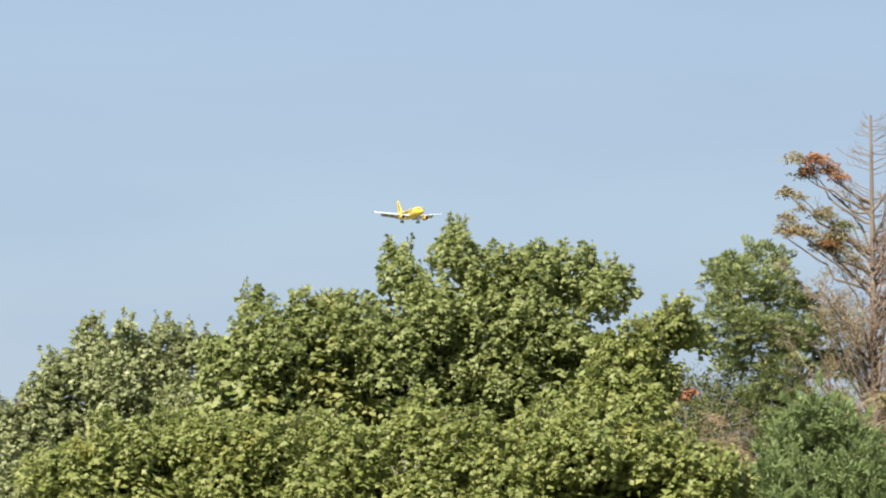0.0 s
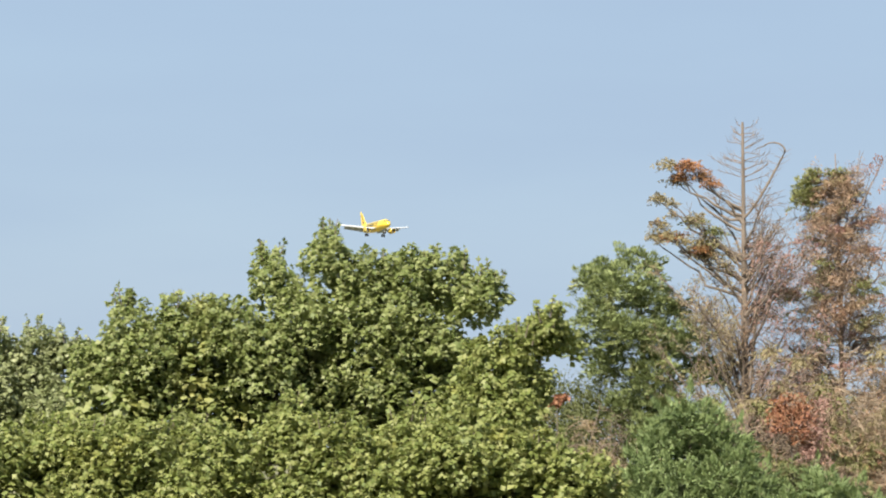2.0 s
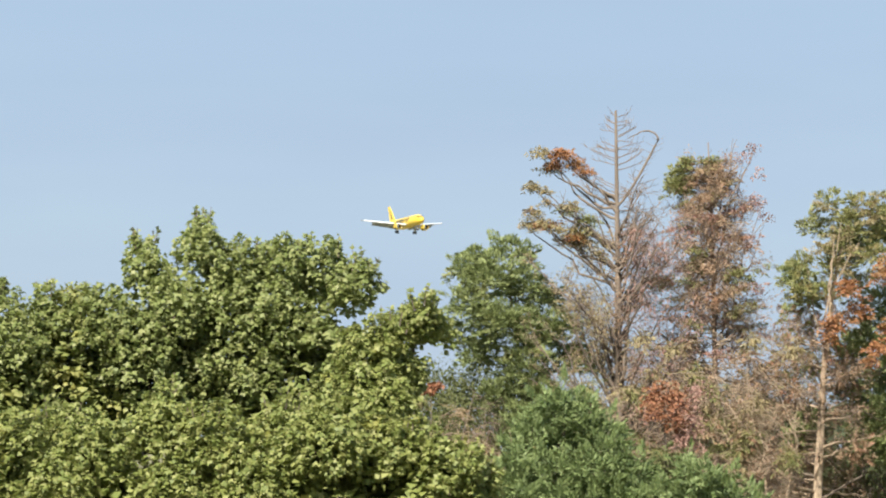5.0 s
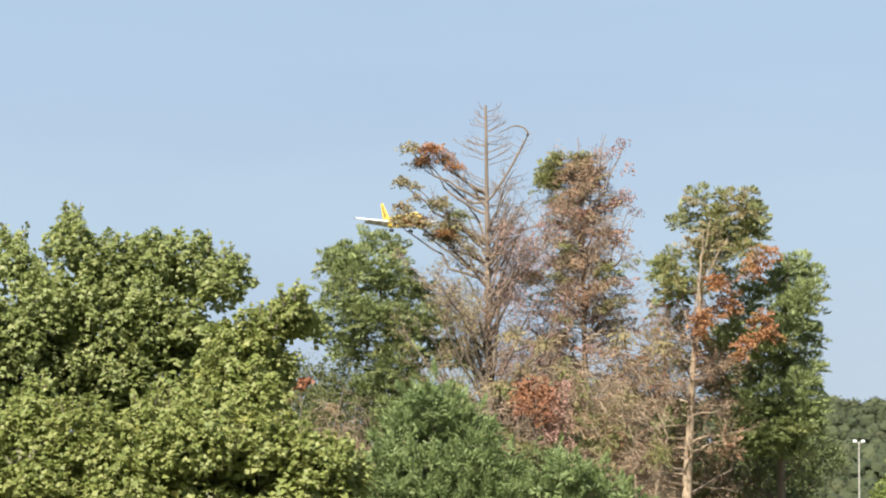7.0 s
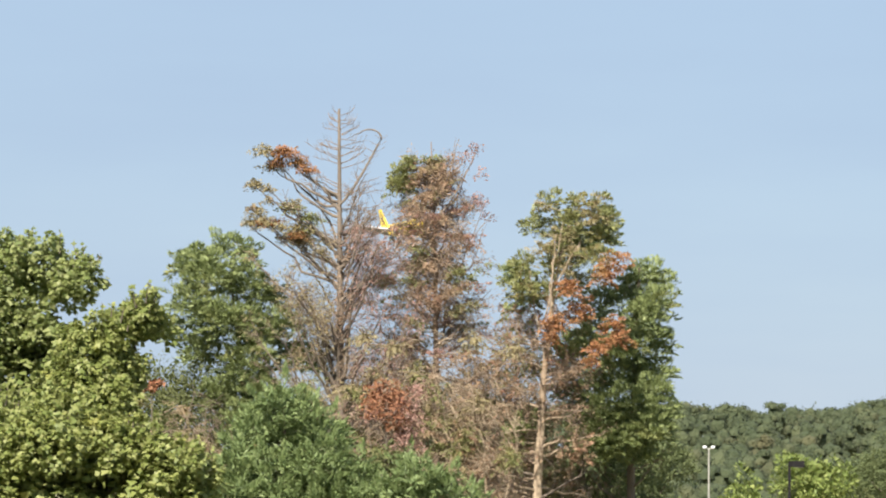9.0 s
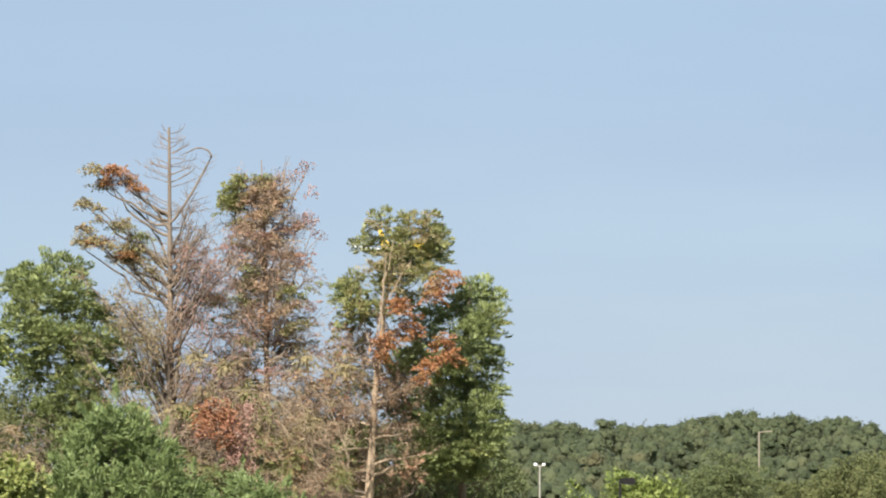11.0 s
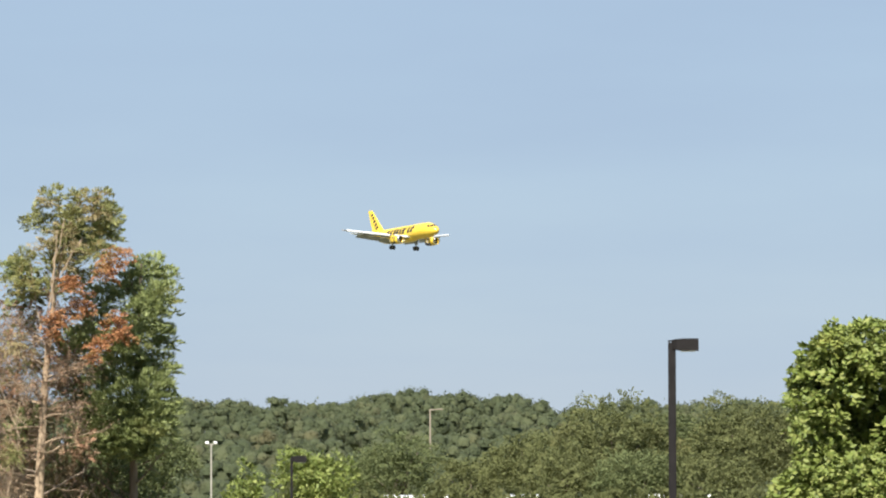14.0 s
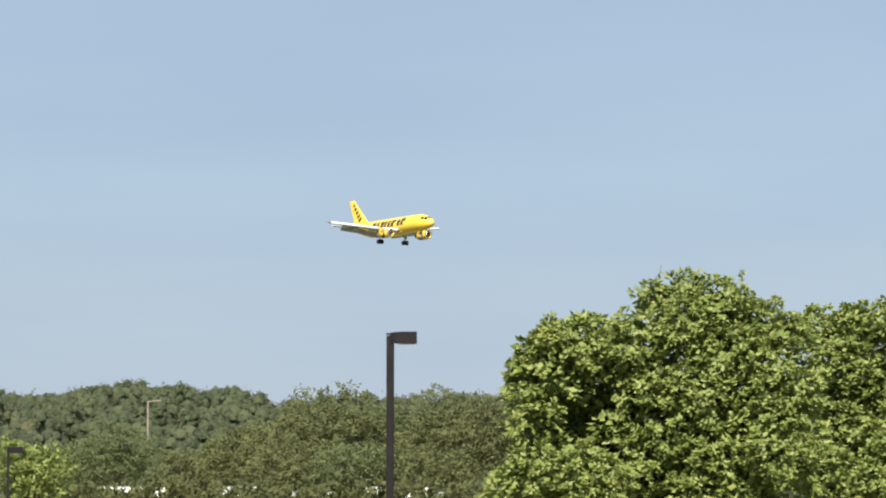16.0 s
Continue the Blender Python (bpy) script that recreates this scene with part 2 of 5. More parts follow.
def boughs(name, lobes, material, parent, leaf, size, per, seed, gap=0.8, flat=0.6, droop=0.2, lean=0.5, under=-0.35, label="", squash=0.9, lobed=False, rough=0.35, hide=0.62, long=1.0, rise=0.5, uneven=0.16, comb=0.0):
    """Leafy bough ends set apart over round lobes (x, y, z, r): each a flattened tuft, its leaves lying on its upper shell.
    size: radius of a tuft; per: leaves to a tuft; gap: spacing of the tufts in radii; long: stretch of a tuft along the way it grows;
    rise: how far that way turns up; uneven: how far tufts stand out or back;
    comb: how far the leaves lie along the way the tuft grows."""
    rng = np.random.default_rng(seed)
    all_lobes = np.array(lobes)
    cents, outs = [], []
    for x, y, z, r in lobes:
        apart, picks = gap * size / max(r, 0.05), np.zeros((0, 3))
        for v in unit(rng.normal(size=(int(20 + 60 * (r / size) ** 2), 3))):
            if v[2] > -0.72 and (not len(picks) or np.min(np.linalg.norm(picks - v, axis=1)) > apart):
                picks = np.vstack([picks, v])
        cents.append(np.array((x, y, z)) + picks * (r * (0.9 + uneven * rng.normal(size=(len(picks), 1)))) * (1, 1, squash))
        outs.append(picks)
    c, o = np.concatenate(cents), np.concatenate(outs)
    inside = np.zeros(len(c), bool)
    for x, y, z, r in all_lobes:
        inside |= np.linalg.norm((c - (x, y, z)) / (1, 1, squash), axis=1) < hide * r
    c, o = c[~inside], o[~inside]
    rad = size * rng.uniform(0.65, 1.25, len(c))
    a = unit(o * lean + (0, 0, 1.0) + rng.normal(size=c.shape) * 0.22)
    count = (per * (rad / size) ** 2 * rng.uniform(0.75, 1.25, len(c))).astype(int) + 3
    c, a, o, rad = (np.repeat(v, count, 0) for v in (c, a, o, rad))
    u = unit(rng.normal(size=c.shape))
    h = np.sum(u * a, axis=1, keepdims=True)
    u = np.where(h < under, u - 2 * h * a, u)
    off = u * (rad * rng.uniform(0.35, 1.08, len(c)) ** 0.6)[:, None]
    off -= a * np.sum(off * a, axis=1, keepdims=True) * (1 - flat)
    e = unit(o + (0, 0, rise))
    along = np.sum(off * e, axis=1, keepdims=True)
    off = off * np.clip(1.0 - 0.45 * (long - 1) * np.maximum(along / size, 0), 0.25, 1.0) + e * along * (long - 1)
    flatwise = unit(u - a * np.sum(u * a, axis=1, keepdims=True))
    axis = flatwise * (0.9 - comb) + e * (0.35 + comb) + rng.normal(size=c.shape) * rough + (0, 0, -droop)
    normal = u * 0.75 + a * 0.55 + rng.normal(size=c.shape) * rough
    k = rng.uniform(0.65, 1.25, len(c))
    make = lobed_leaf_mesh if lobed else leaf_mesh
    return part(name, make(name, c + off, axis, normal, leaf[0] * k, leaf[1] * k), material, parent, label)


def leafage(name, lobes, material, parent, leaf, clump, per, seed, droop=0.25, label="", squash=0.9, loose=1.0):
    """Loose leaves in small clumps over round lobes, for creepers and saplings."""
    return boughs(name, lobes, material, parent, leaf, clump * loose, per, seed, 1.0, 0.9, droop, 0.5, -0.8, label, squash, False, 0.6, 0.2, 1.0, 0.5, 0.35)


def plumes(name, lobes, material, parent, length, wide, blade, cover, per, seed, up=0.3, label="", squash=0.95):
    """Feathery conifer sprays standing out of round lobes (x, y, z, r)."""
    rng = np.random.default_rng(seed)
    base, way, size = [], [], []
    for x, y, z, r in lobes:
        n = max(4, int(cover * 12.6 * r * r))
        d = unit(rng.normal(size=(n, 3)))
        d = d[d[:, 2] > -0.75]
        base.append(np.array((x, y, z)) + d * r * rng.uniform(0.3, 0.9, (len(d), 1)) * (1, 1, squash))
        way.append(unit(d + np.array((0, -0.1, up)) + rng.normal(size=d.shape) * 0.35))
        size.append(length * rng.uniform(0.6, 1.2, len(d)))
    c, w, L = (np.repeat(np.concatenate(v), per, 0) for v in (base, way, size))
    s = rng.random(len(c)) ** 0.85
    side = rng.normal(size=c.shape)
    side = unit(side - w * np.sum(side * w, axis=1, keepdims=True))
    p = c + w * (L * s)[:, None] + side * (wide * (1.05 - 0.85 * s) * rng.uniform(0.15, 1.0, len(c)))[:, None]
    k = rng.uniform(0.6, 1.25, len(c))
    normal = side * 0.85 + w * 0.3 + np.array((0, -0.1, 0.45)) + rng.normal(size=c.shape) * 0.25
    return part(name, leaf_mesh(name, p, w * 0.9 + side * 0.75, normal, blade[0] * k, blade[1] * k, 0.08), material, parent, label)


def tube_mesh(name, lines, radii, sides=5):
    """Round sticks along polylines: lines is a list of (k, 3) arrays, radii of k numbers."""
    verts, faces, at = [], [], 0
    ring = np.arange(sides) * 2 * math.pi / sides
    for p, r in zip(lines, radii):
        p, r = np.asarray(p, float), np.asarray(r, float)
        tang = unit(np.gradient(p, axis=0))
        ref = np.where(np.abs(tang[:, 2:3]) > 0.9, np.array((1.0, 0, 0)), np.array((0, 0, 1.0)))
        u = unit(np.cross(tang, ref))
        v = np.cross(tang, u)
        pts = p[:, None] + r[:, None, None] * (np.cos(ring)[None, :, None] * u[:, None] + np.sin(ring)[None, :, None] * v[:, None])
        verts.append(pts.reshape(-1, 3))
        k = len(p)
        i, j = np.meshgrid(np.arange(k - 1), np.arange(sides), indexing="ij")
        a, b = at + i * sides + j, at + i * sides + (j + 1) % sides
        faces.append(np.stack([a, b, b + sides, a + sides], -1).reshape(-1, 4))
        at += k * sides
    return raw_mesh(name, np.concatenate(verts), np.concatenate(faces))


def box_into(bm, centre, size, turn=None, bevel=0.0):
    m = Matrix.Translation(centre) @ (turn or Matrix()) @ Matrix.Diagonal((*size, 1))
    made = bmesh.ops.create_cube(bm, size=1.0, matrix=m)
    if bevel:
        edges = list({e for v in made["verts"] for e in v.link_edges})
        bmesh.ops.bevel(bm, geom=edges, offset=bevel, segments=2, affect="EDGES", profile=0.5)


def rod_into(bm, a, b, r1, r2=None, sides=12):
    a, b = Vector(a), Vector(b)
    q = (b - a).to_track_quat("Z", "Y").to_matrix().to_4x4()
    bmesh.ops.create_cone(bm, cap_ends=True, segments=sides, radius1=r1, radius2=r1 if r2 is None else r2, depth=(b - a).length,
                          matrix=Matrix.Translation((a + b) / 2) @ q)


def loft(rings, closed=True, caps=True):
    bm = bmesh.new()
    rows = [[bm.verts.new(p) for p in ring] for ring in rings]
    n = len(rows[0])
    for r0, r1 in zip(rows, rows[1:]):
        for i in range(n if closed else n - 1):
            bm.faces.new((r0[i], r0[(i + 1) % n], r1[(i + 1) % n], r1[i]))
    if caps:
        bm.faces.new(rows[0])
        bm.faces.new(rows[-1])
    return bm


# ---------- ground ----------
def ground():
    radii = [0.5] + [float(r) for r in np.geomspace(3, 4600, 110)]
    n = 240
    verts, faces = [(0, 0, 0)], []
    rng = np.random.default_rng(5)
    for r in radii:
        for k in range(n):
            x, y = spot(k * 360 / n, r)
            verts.append((x, y, land(x, y) + rng.uniform(-0.03, 0.03) * min(max(r - 10, 0) / 20, 1.0)))
    me = bpy.data.meshes.new("ground")
    for k in range(n):
        faces.append((0, 1 + (k + 1) % n, 1 + k))
    for j in range(len(radii) - 1):
        for k in range(n):
            a, b = 1 + j * n + k, 1 + j * n + (k + 1) % n
            faces.append((a, b, b + n, a + n))
    me.from_pydata(verts, [], faces)
    ob = part("ground", me, GRASS_GROUND)
    tagged(ob, "dry grassy ground falling to a valley and a wooded ridge", "ground", kind="structure")


def woods():
    """The far woods on the ridge: crowns of several leafy lumps, nearer rows lower down the slope."""
    rng = np.random.default_rng(21)
    shapes = []
    for level, low in ((1, -1.1), (1, -0.2)):
        bm = bmesh.new()
        bmesh.ops.create_icosphere(bm, subdivisions=level, radius=1.0)
        bm.verts.ensure_lookup_table()
        ball = np.array([v.co[:] for v in bm.verts])
        tris = np.array([[v.index for v in f.verts] for f in bm.faces])
        shapes.append((ball, tris[ball[tris][:, :, 2].mean(1) > low]))
        bm.free()
    verts, faces, cs, os_, sz, at = [], [], [], [], [], 0
    for dist in [*np.geomspace(405, 900, 23), *np.linspace(915, 1000, 6)]:
        n = int(dist * radians(18) / 4.9)
        for k in range(n):
            d = dist * rng.uniform(0.98, 1.02)
            x, y = spot(5 + 18 * (k + rng.uniform(-0.45, 0.45)) / n, d)
            tall, wide = rng.uniform(8.4, 11.2), rng.uniform(2.4, 3.8)
            mid = np.array((x, y, land(x, y) + tall - wide * 0.85))
            for q in range(6):
                ball, tris = shapes[min(q, 1)]
                if q:
                    u = unit(rng.normal(size=3) * (1, 1, 0.8) + (0, 0, 0.3))
                    off = u * (0.62, 0.62, 0.42) * wide
                    size = wide * rng.uniform(0.34, 0.52) * np.array((1, 1, rng.uniform(0.7, 0.9)))
                else:
                    off, size = np.array((0, 0, -wide * 0.35)), np.array((0.84 * wide, 0.84 * wide, wide * 0.9))
                a, c = rng.uniform(0, 6, 2)
                lump = 0.84 + 0.08 * np.sin(ball[:, 0] * 6 + a) * np.cos(ball[:, 2] * 6 + c) + 0.06 * rng.normal(size=len(ball))
                verts.append(mid + off + ball * size * lump[:, None])
                faces.append(tris + at)
                at += len(ball)
                m = 28
                u = unit(rng.normal(size=(m, 3)))
                u[:, 2] = np.abs(u[:, 2]) * np.where(rng.random(m) < 0.7, 1, -1)
                cs.append(mid + off + u * size * rng.uniform(0.8, 1.28, (m, 1))), os_.append(u), sz.append(np.full(m, 0.00046 * dist))
    ob = smooth(part("far_woods", raw_mesh("far_woods", np.concatenate(verts), np.concatenate(faces)), WOODS))
    c, o = np.concatenate(cs), np.concatenate(os_)
    s = rng.uniform(0.6, 1.3, len(c)) * np.concatenate(sz)
    sprays = leaf_mesh("sprays", c, rng.normal(size=c.shape), o + rng.normal(size=c.shape) * 0.3 + (0, 0, 0.1), 1.5 * s, 0.75 * s, 0.05)
    tagged(part("leaf_sprays", sprays, WOODS, ob), kind="stuff")
    tagged(ob, "dense green mixed woods covering a distant ridge", "woods", kind="stuff")


# ---------- trees ----------
def place(bearing, dist, sink=0.05):
    """Pose on the ground, its y axis pointing away from the viewer's stand."""
    x, y = spot(bearing, dist)
    return pose(x, y, land(x, y) - sink, 0, 0, -bearing)


def fuller(lobes, back=1.5, seed=0):
    """The rear half of a crown, from its front lobes."""
    rng = np.random.default_rng(seed)
    out = list(lobes)
    for x, y, z, r in lobes:
        if r > 0.3:
            out.append((x * 0.92 + rng.uniform(-0.2, 0.2), y + back + rng.uniform(0, 0.8), z - rng.uniform(0.05, 0.3), r))
    return out


def bent(a, b, n=7, sag=0.15, rng=None):
    a, b = np.asarray(a, float), np.asarray(b, float)
    s = np.linspace(0, 1, n)[:, None]
    p = a + (b - a) * s
    p[:, 2] += sag * np.sin(s[:, 0] * math.pi)
    if rng is not None:
        p[1:-1] += rng.normal(size=(n - 2, 3)) * 0.02 * np.linalg.norm(b - a)
    return p


def broadleaf(bearing, dist, lobes, material, label, seed, leaf=(0.122, 0.11), trunk_r=0.17, crown_base=2.2, bough=0.21, per=31, back=1.5, category="tree", group="maple row", shoots=6, low=(), lobed=True, droop=0.3, gap=1.0, flat=0.9, long=1.8, rise=1.1, uneven=0.17):
    tree = thing("broadleaf_tree", place(bearing, dist), label, category, group)
    rng = np.random.default_rng(seed)
    mid = float(np.mean([l[0] for l in lobes]))
    cy = float(np.mean([l[1] for l in lobes])) + back * 0.5
    fork = np.array((mid, cy, crown_base))
    smooth(part("trunk", tube_mesh("trunk", [bent((mid, cy, -0.1), fork + (0, 0, 0.6), 6, 0, rng)], [np.linspace(trunk_r * 1.25, trunk_r * 0.8, 6)], 10), BARK, tree))
    picks = sorted(lobes, key=lambda l: -l[3])[:9]
    for x, y, z, r in picks:
        smooth(part("limb", tube_mesh("limb", [bent(fork, (x, y + 0.3, z), 7, 0.3, rng)], [np.linspace(trunk_r * 0.5, 0.02, 7)], 7), BARK, tree))
    boughs("crown", [(x, y, z, r * 0.86) for x, y, z, r in lobes], material, tree, leaf, bough, per, seed, gap, flat, droop, 0.6, -0.45, "", 0.95, lobed, 0.4, 0.62, long, rise, uneven)
    inner = fuller([(x, y + 0.3, z - 0.08, r * 0.7) for x, y, z, r in lobes], back, seed) + list(low) + [(x + 0.2, y + 1.0, z, r) for x, y, z, r in low]
    boughs("inner_crown", inner, material, tree, (leaf[0] * 1.6, leaf[1] * 1.6), bough * 1.45, int(per * 0.6), seed + 5, 1.05, flat, droop, 0.6, -0.45)
    # young shoots that stand out of the outline
    lines, pts, axes, nors = [], [], [], []
    tops = [l for l in lobes if not any(abs(o[0] - l[0]) < l[3] and o[2] > l[2] + 0.25 for o in lobes)]
    for x, y, z, r in tops:
        for k in range(rng.integers(shoots - 1, shoots + 2)):
            ang = rng.uniform(-1.1, 1.1)
            a = np.array((x + r * 0.8 * math.sin(ang), y + rng.uniform(-0.4, 0.4), z + r * 0.66 * math.cos(ang)))
            b = a + np.array((rng.uniform(-0.08, 0.08) + 0.1 * math.sin(ang), 0, rng.uniform(0.2, 0.46)))
            lines.append(bent(a, b, 4, 0))
            for q in range(17):
                s = rng.uniform(0.1, 1.0)
                w = rng.normal(size=3)
                pts.append(a + (b - a) * s + unit(w) * 0.07 * (1.2 - s * 0.5))
                axes.append(unit(w) + (0, 0, 0.15)), nors.append((0, -0.3, 0.7) + 0.5 * rng.normal(size=3))
    tagged(part("shoot_growth", tube_mesh("shoot_growth", lines, [np.linspace(0.012, 0.005, 4)] * len(lines), 4), BARK, tree), kind="stuff")
    s = rng.uniform(0.6, 1.1, len(pts))
    part("shoot_foliage", (lobed_leaf_mesh if lobed else leaf_mesh)("shoot_foliage", np.array(pts), np.array(axes), np.array(nors), leaf[0] * s, leaf[1] * s), material, tree)
    return tree


def limb_set(rng, root_line, root_r, hs, length, rise, curve, subs, twigs, twig_len, side=None):
    """Limbs off a trunk line, with branches and twigs: lists of limb lines, and one list of fine lines."""
    limbs, radii, fine, fine_r, ends = [], [], [], [], []
    zs = root_line[:, 2]
    for h in hs:
        a = np.array([np.interp(h, zs, root_line[:, i]) for i in range(3)])
        th = rng.uniform(0, 2 * math.pi) if side is None else side + rng.uniform(-0.8, 0.8)
        f = (h - zs[0]) / (zs[-1] - zs[0])
        L = length(f) * rng.uniform(0.7, 1.2)
        e = radians(rise(f) + rng.uniform(-10, 10))
        d = np.array((math.cos(th), math.sin(th) * 0.9, 0))
        s = np.linspace(0, 1, 8)[:, None]
        p = a + L * (d * (s * math.cos(e)) + np.array((0, 0, 1.0)) * (s * math.sin(e) + curve * s * s))
        p[1:] += np.cumsum(rng.normal(size=(7, 3)) * 0.018 * L, 0)
        r0 = np.interp(h, zs, root_r) * 0.42 * min(1.0, 0.5 + L * 0.25)
        limbs.append(p), radii.append(np.linspace(max(r0, 0.012), 0.006, 8))
        for _ in range(subs):
            q = rng.uniform(0.2, 1.0)
            b = np.array([np.interp(q, s[:, 0], p[:, i]) for i in range(3)])
            dd = unit(unit(p[-1] - p[0]) * 0.7 + rng.normal(size=3) * 0.6 + (0, 0, 0.25))
            l2 = L * rng.uniform(0.18, 0.4) * (1.15 - 0.5 * q)
            t = np.linspace(0, 1, 5)[:, None]
            w = b + dd * l2 * t + np.array((0, 0, 1.0)) * curve * 0.5 * l2 * t * t + np.cumsum(rng.normal(size=(5, 3)) * 0.03 * l2, 0)
            fine.append(w), fine_r.append(np.linspace(0.010, 0.004, 5))
            ends.append(w[-1])
            for _ in range(twigs):
                k = rng.uniform(0.25, 1.0)
                c = np.array([np.interp(k, t[:, 0], w[:, i]) for i in range(3)])
                l3 = twig_len * rng.uniform(0.4, 1.2)
                e3 = unit(dd * 0.6 + rng.normal(size=3) * 0.7)
                fine.append(np.stack([c, c + e3 * l3 * 0.5 + rng.normal(size=3) * 0.02, c + e3 * l3 + (0, 0, -0.05 * l3)]))
                fine_r.append(np.array((0.0055, 0.0045, 0.003)))
                ends.append(c + e3 * l3)
        ends.append(p[-1])
    return limbs, radii, fine, fine_r, np.array(ends)


def blades(name, ends, material, parent, n, spread, size, seed, label=""):
    """Fine needle sprays round twig ends."""
    rng = np.random.default_rng(seed)
    c = np.repeat(ends, n, 0)
    off = rng.normal(size=c.shape) * spread
    axis = unit(off) + rng.normal(size=c.shape) * 0.4
    s = rng.uniform(0.6, 1.3, len(c))
    return part(name, leaf_mesh(name, c + off, axis, rng.normal(size=c.shape) + (0, -0.2, 0.4), size[0] * s, size[1] * s), material, parent, label)


def trunk_line(points, n=14):
    p = np.array(points, float)
    z = np.linspace(p[0, 2], p[-1, 2], n)
    return np.stack([np.interp(z, p[:, 2], p[:, 0]), np.interp(z, p[:, 2], p[:, 1]), z], 1)


def add_wood(tree, line, r, limbs, radii, bark, fine, fine_r, fine_mat):
    smooth(part("trunk", tube_mesh("trunk", [line], [r], 10), bark, tree))
    for p, q in zip(limbs, radii):
        smooth(part("limb", tube_mesh("limb", [p], [q], 6), bark, tree))
    tagged(part("fine_twig_growth", tube_mesh("fine_twig_growth", fine, fine_r, 3), fine_mat, tree), kind="stuff")


def green_cedar(name, bearing, dist, lobes, material, label, seed, trunk, leaf=(0.13, 0.03), back=1.2, trunk_r=0.16, group="", tuft=0.2, per=70, gap=1.2, flat=0.5, plume=None):
    """Evergreen in tiers of flat sprays, or of rising feathery plumes."""
    tree = thing(name, place(bearing, dist), label, "conifer", group)
    rng = np.random.default_rng(seed)
    line = trunk_line(trunk)
    r = np.linspace(trunk_r, 0.03, len(line))
    top = line[-1, 2]
    limbs, radii, fine, fine_r, ends = limb_set(rng, line, r, np.linspace(1.0, top * 0.92, 16), lambda f: 1.7 * (1.1 - f), lambda f: 25, 0.15, 5, 2, 0.3)
    add_wood(tree, line, r, limbs, radii, BARK, fine, fine_r, TWIG)
    long, rise, uneven = plume or (2.0, 0.35, 0.2)
    boughs("crown", [(x, y, z, r * 0.82) for x, y, z, r in lobes], material, tree, leaf, tuft, per, seed, gap, flat, -0.2 - 0.4 * rise, 0.3, -0.1, "", 0.95, False, 0.3, 0.62, long, rise, uneven, 0.55)
    core = fuller([(x, y + 0.2, z - 0.1, r * 0.78) for x, y, z, r in lobes], back, seed)
    boughs("inner_crown", core, material, tree, (leaf[0] * 1.3, leaf[1] * 1.7), tuft * 1.4, int(per * 0.6), seed + 5, 1.15, flat, -0.1, 0.4, -0.3)
    return tree


# crowns as round lobes: across, away, height over the foot, radius, in metres
TREE_B = [
    (-1.04, -0.16, 7.91, 0.48), (-1.11, 0.42, 8.37, 0.25), (0.07, -0.48, 8.38, 0.44), (0.07, 0.48, 8.8, 0.2),
    (0.75, -0.39, 7.97, 0.6), (1.62, -0.27, 7.99, 0.63), (2.48, 0.18, 8.04, 0.62), (3.09, -0.37, 7.6, 0.51),
    (3.35, -0.16, 7.85, 0.3), (-1.85, -0.91, 6.9, 0.72), (-2.77, -0.13, 6.87, 0.69), (-3.06, -0.29, 7.22, 0.37),
    (-3.98, -0.55, 7.04, 0.46), (-4.12, 0.02, 7.39, 0.21), (-3.69, -0.73, 6.41, 0.76), (-2.29, -0.39, 7.18, 0.37),
    (-0.46, -0.76, 7.16, 0.76), (0.58, -0.53, 6.93, 0.88), (1.56, -0.75, 6.87, 0.76), (-1.15, -0.79, 6.29, 0.88),
    (-0, -0.36, 6.01, 0.69), (2.13, -0.71, 6.7, 0.65), (1.15, -0.66, 5.95, 0.76), (-4.5, -0.07, 6.18, 0.65),
]
TREE_A = [
    (-0.17, -0.06, 6.63, 0.43), (-0.23, 0.49, 6.97, 0.2), (-0.83, -0.59, 6.07, 0.46), (0.55, 0.39, 6.55, 0.46),
    (0.51, -0.21, 6.94, 0.17), (1.33, -0.17, 6.58, 0.51), (1.33, 0.35, 6.96, 0.18), (1.93, -0.18, 6.6, 0.4),
    (2.35, -0.07, 6.43, 0.4), (0.25, -0.79, 5.73, 0.82), (1.33, -0, 5.73, 0.82), (-1.18, -0.3, 5.47, 0.55),
    (-1.8, -0.62, 5.01, 0.53), (-0.82, -0.2, 4.71, 0.94), (0.49, -0.72, 4.71, 0.94), (-2.01, -0.68, 4.17, 0.8),
    (1.81, -0.77, 5.31, 0.72), (-0.22, -0.81, 3.81, 0.96), (-1.65, -1.11, 3.46, 0.96),
]
TREE_B_LOW = [
    (-3.75, -0.29, 5.69, 0.7), (-2.82, -0.23, 5.98, 0.66), (-1.88, 0.3, 5.57, 0.7), (-0.94, -0.47, 5.69, 0.66),
    (-0.12, 0.06, 5.34, 0.7), (0.82, 0.2, 5.34, 0.7), (1.88, -0.36, 5.81, 0.7), (2.58, -0.48, 6.28, 0.59),
    (-2.35, -0.3, 5.1, 0.7), (-4.46, 0.13, 5.46, 0.7), (2.81, 0.03, 5.57, 0.7), (1.52, -0.44, 5.1, 0.7),
    (-1.17, -0.14, 4.87, 0.82), (-3.52, 0.11, 4.87, 0.7),
]
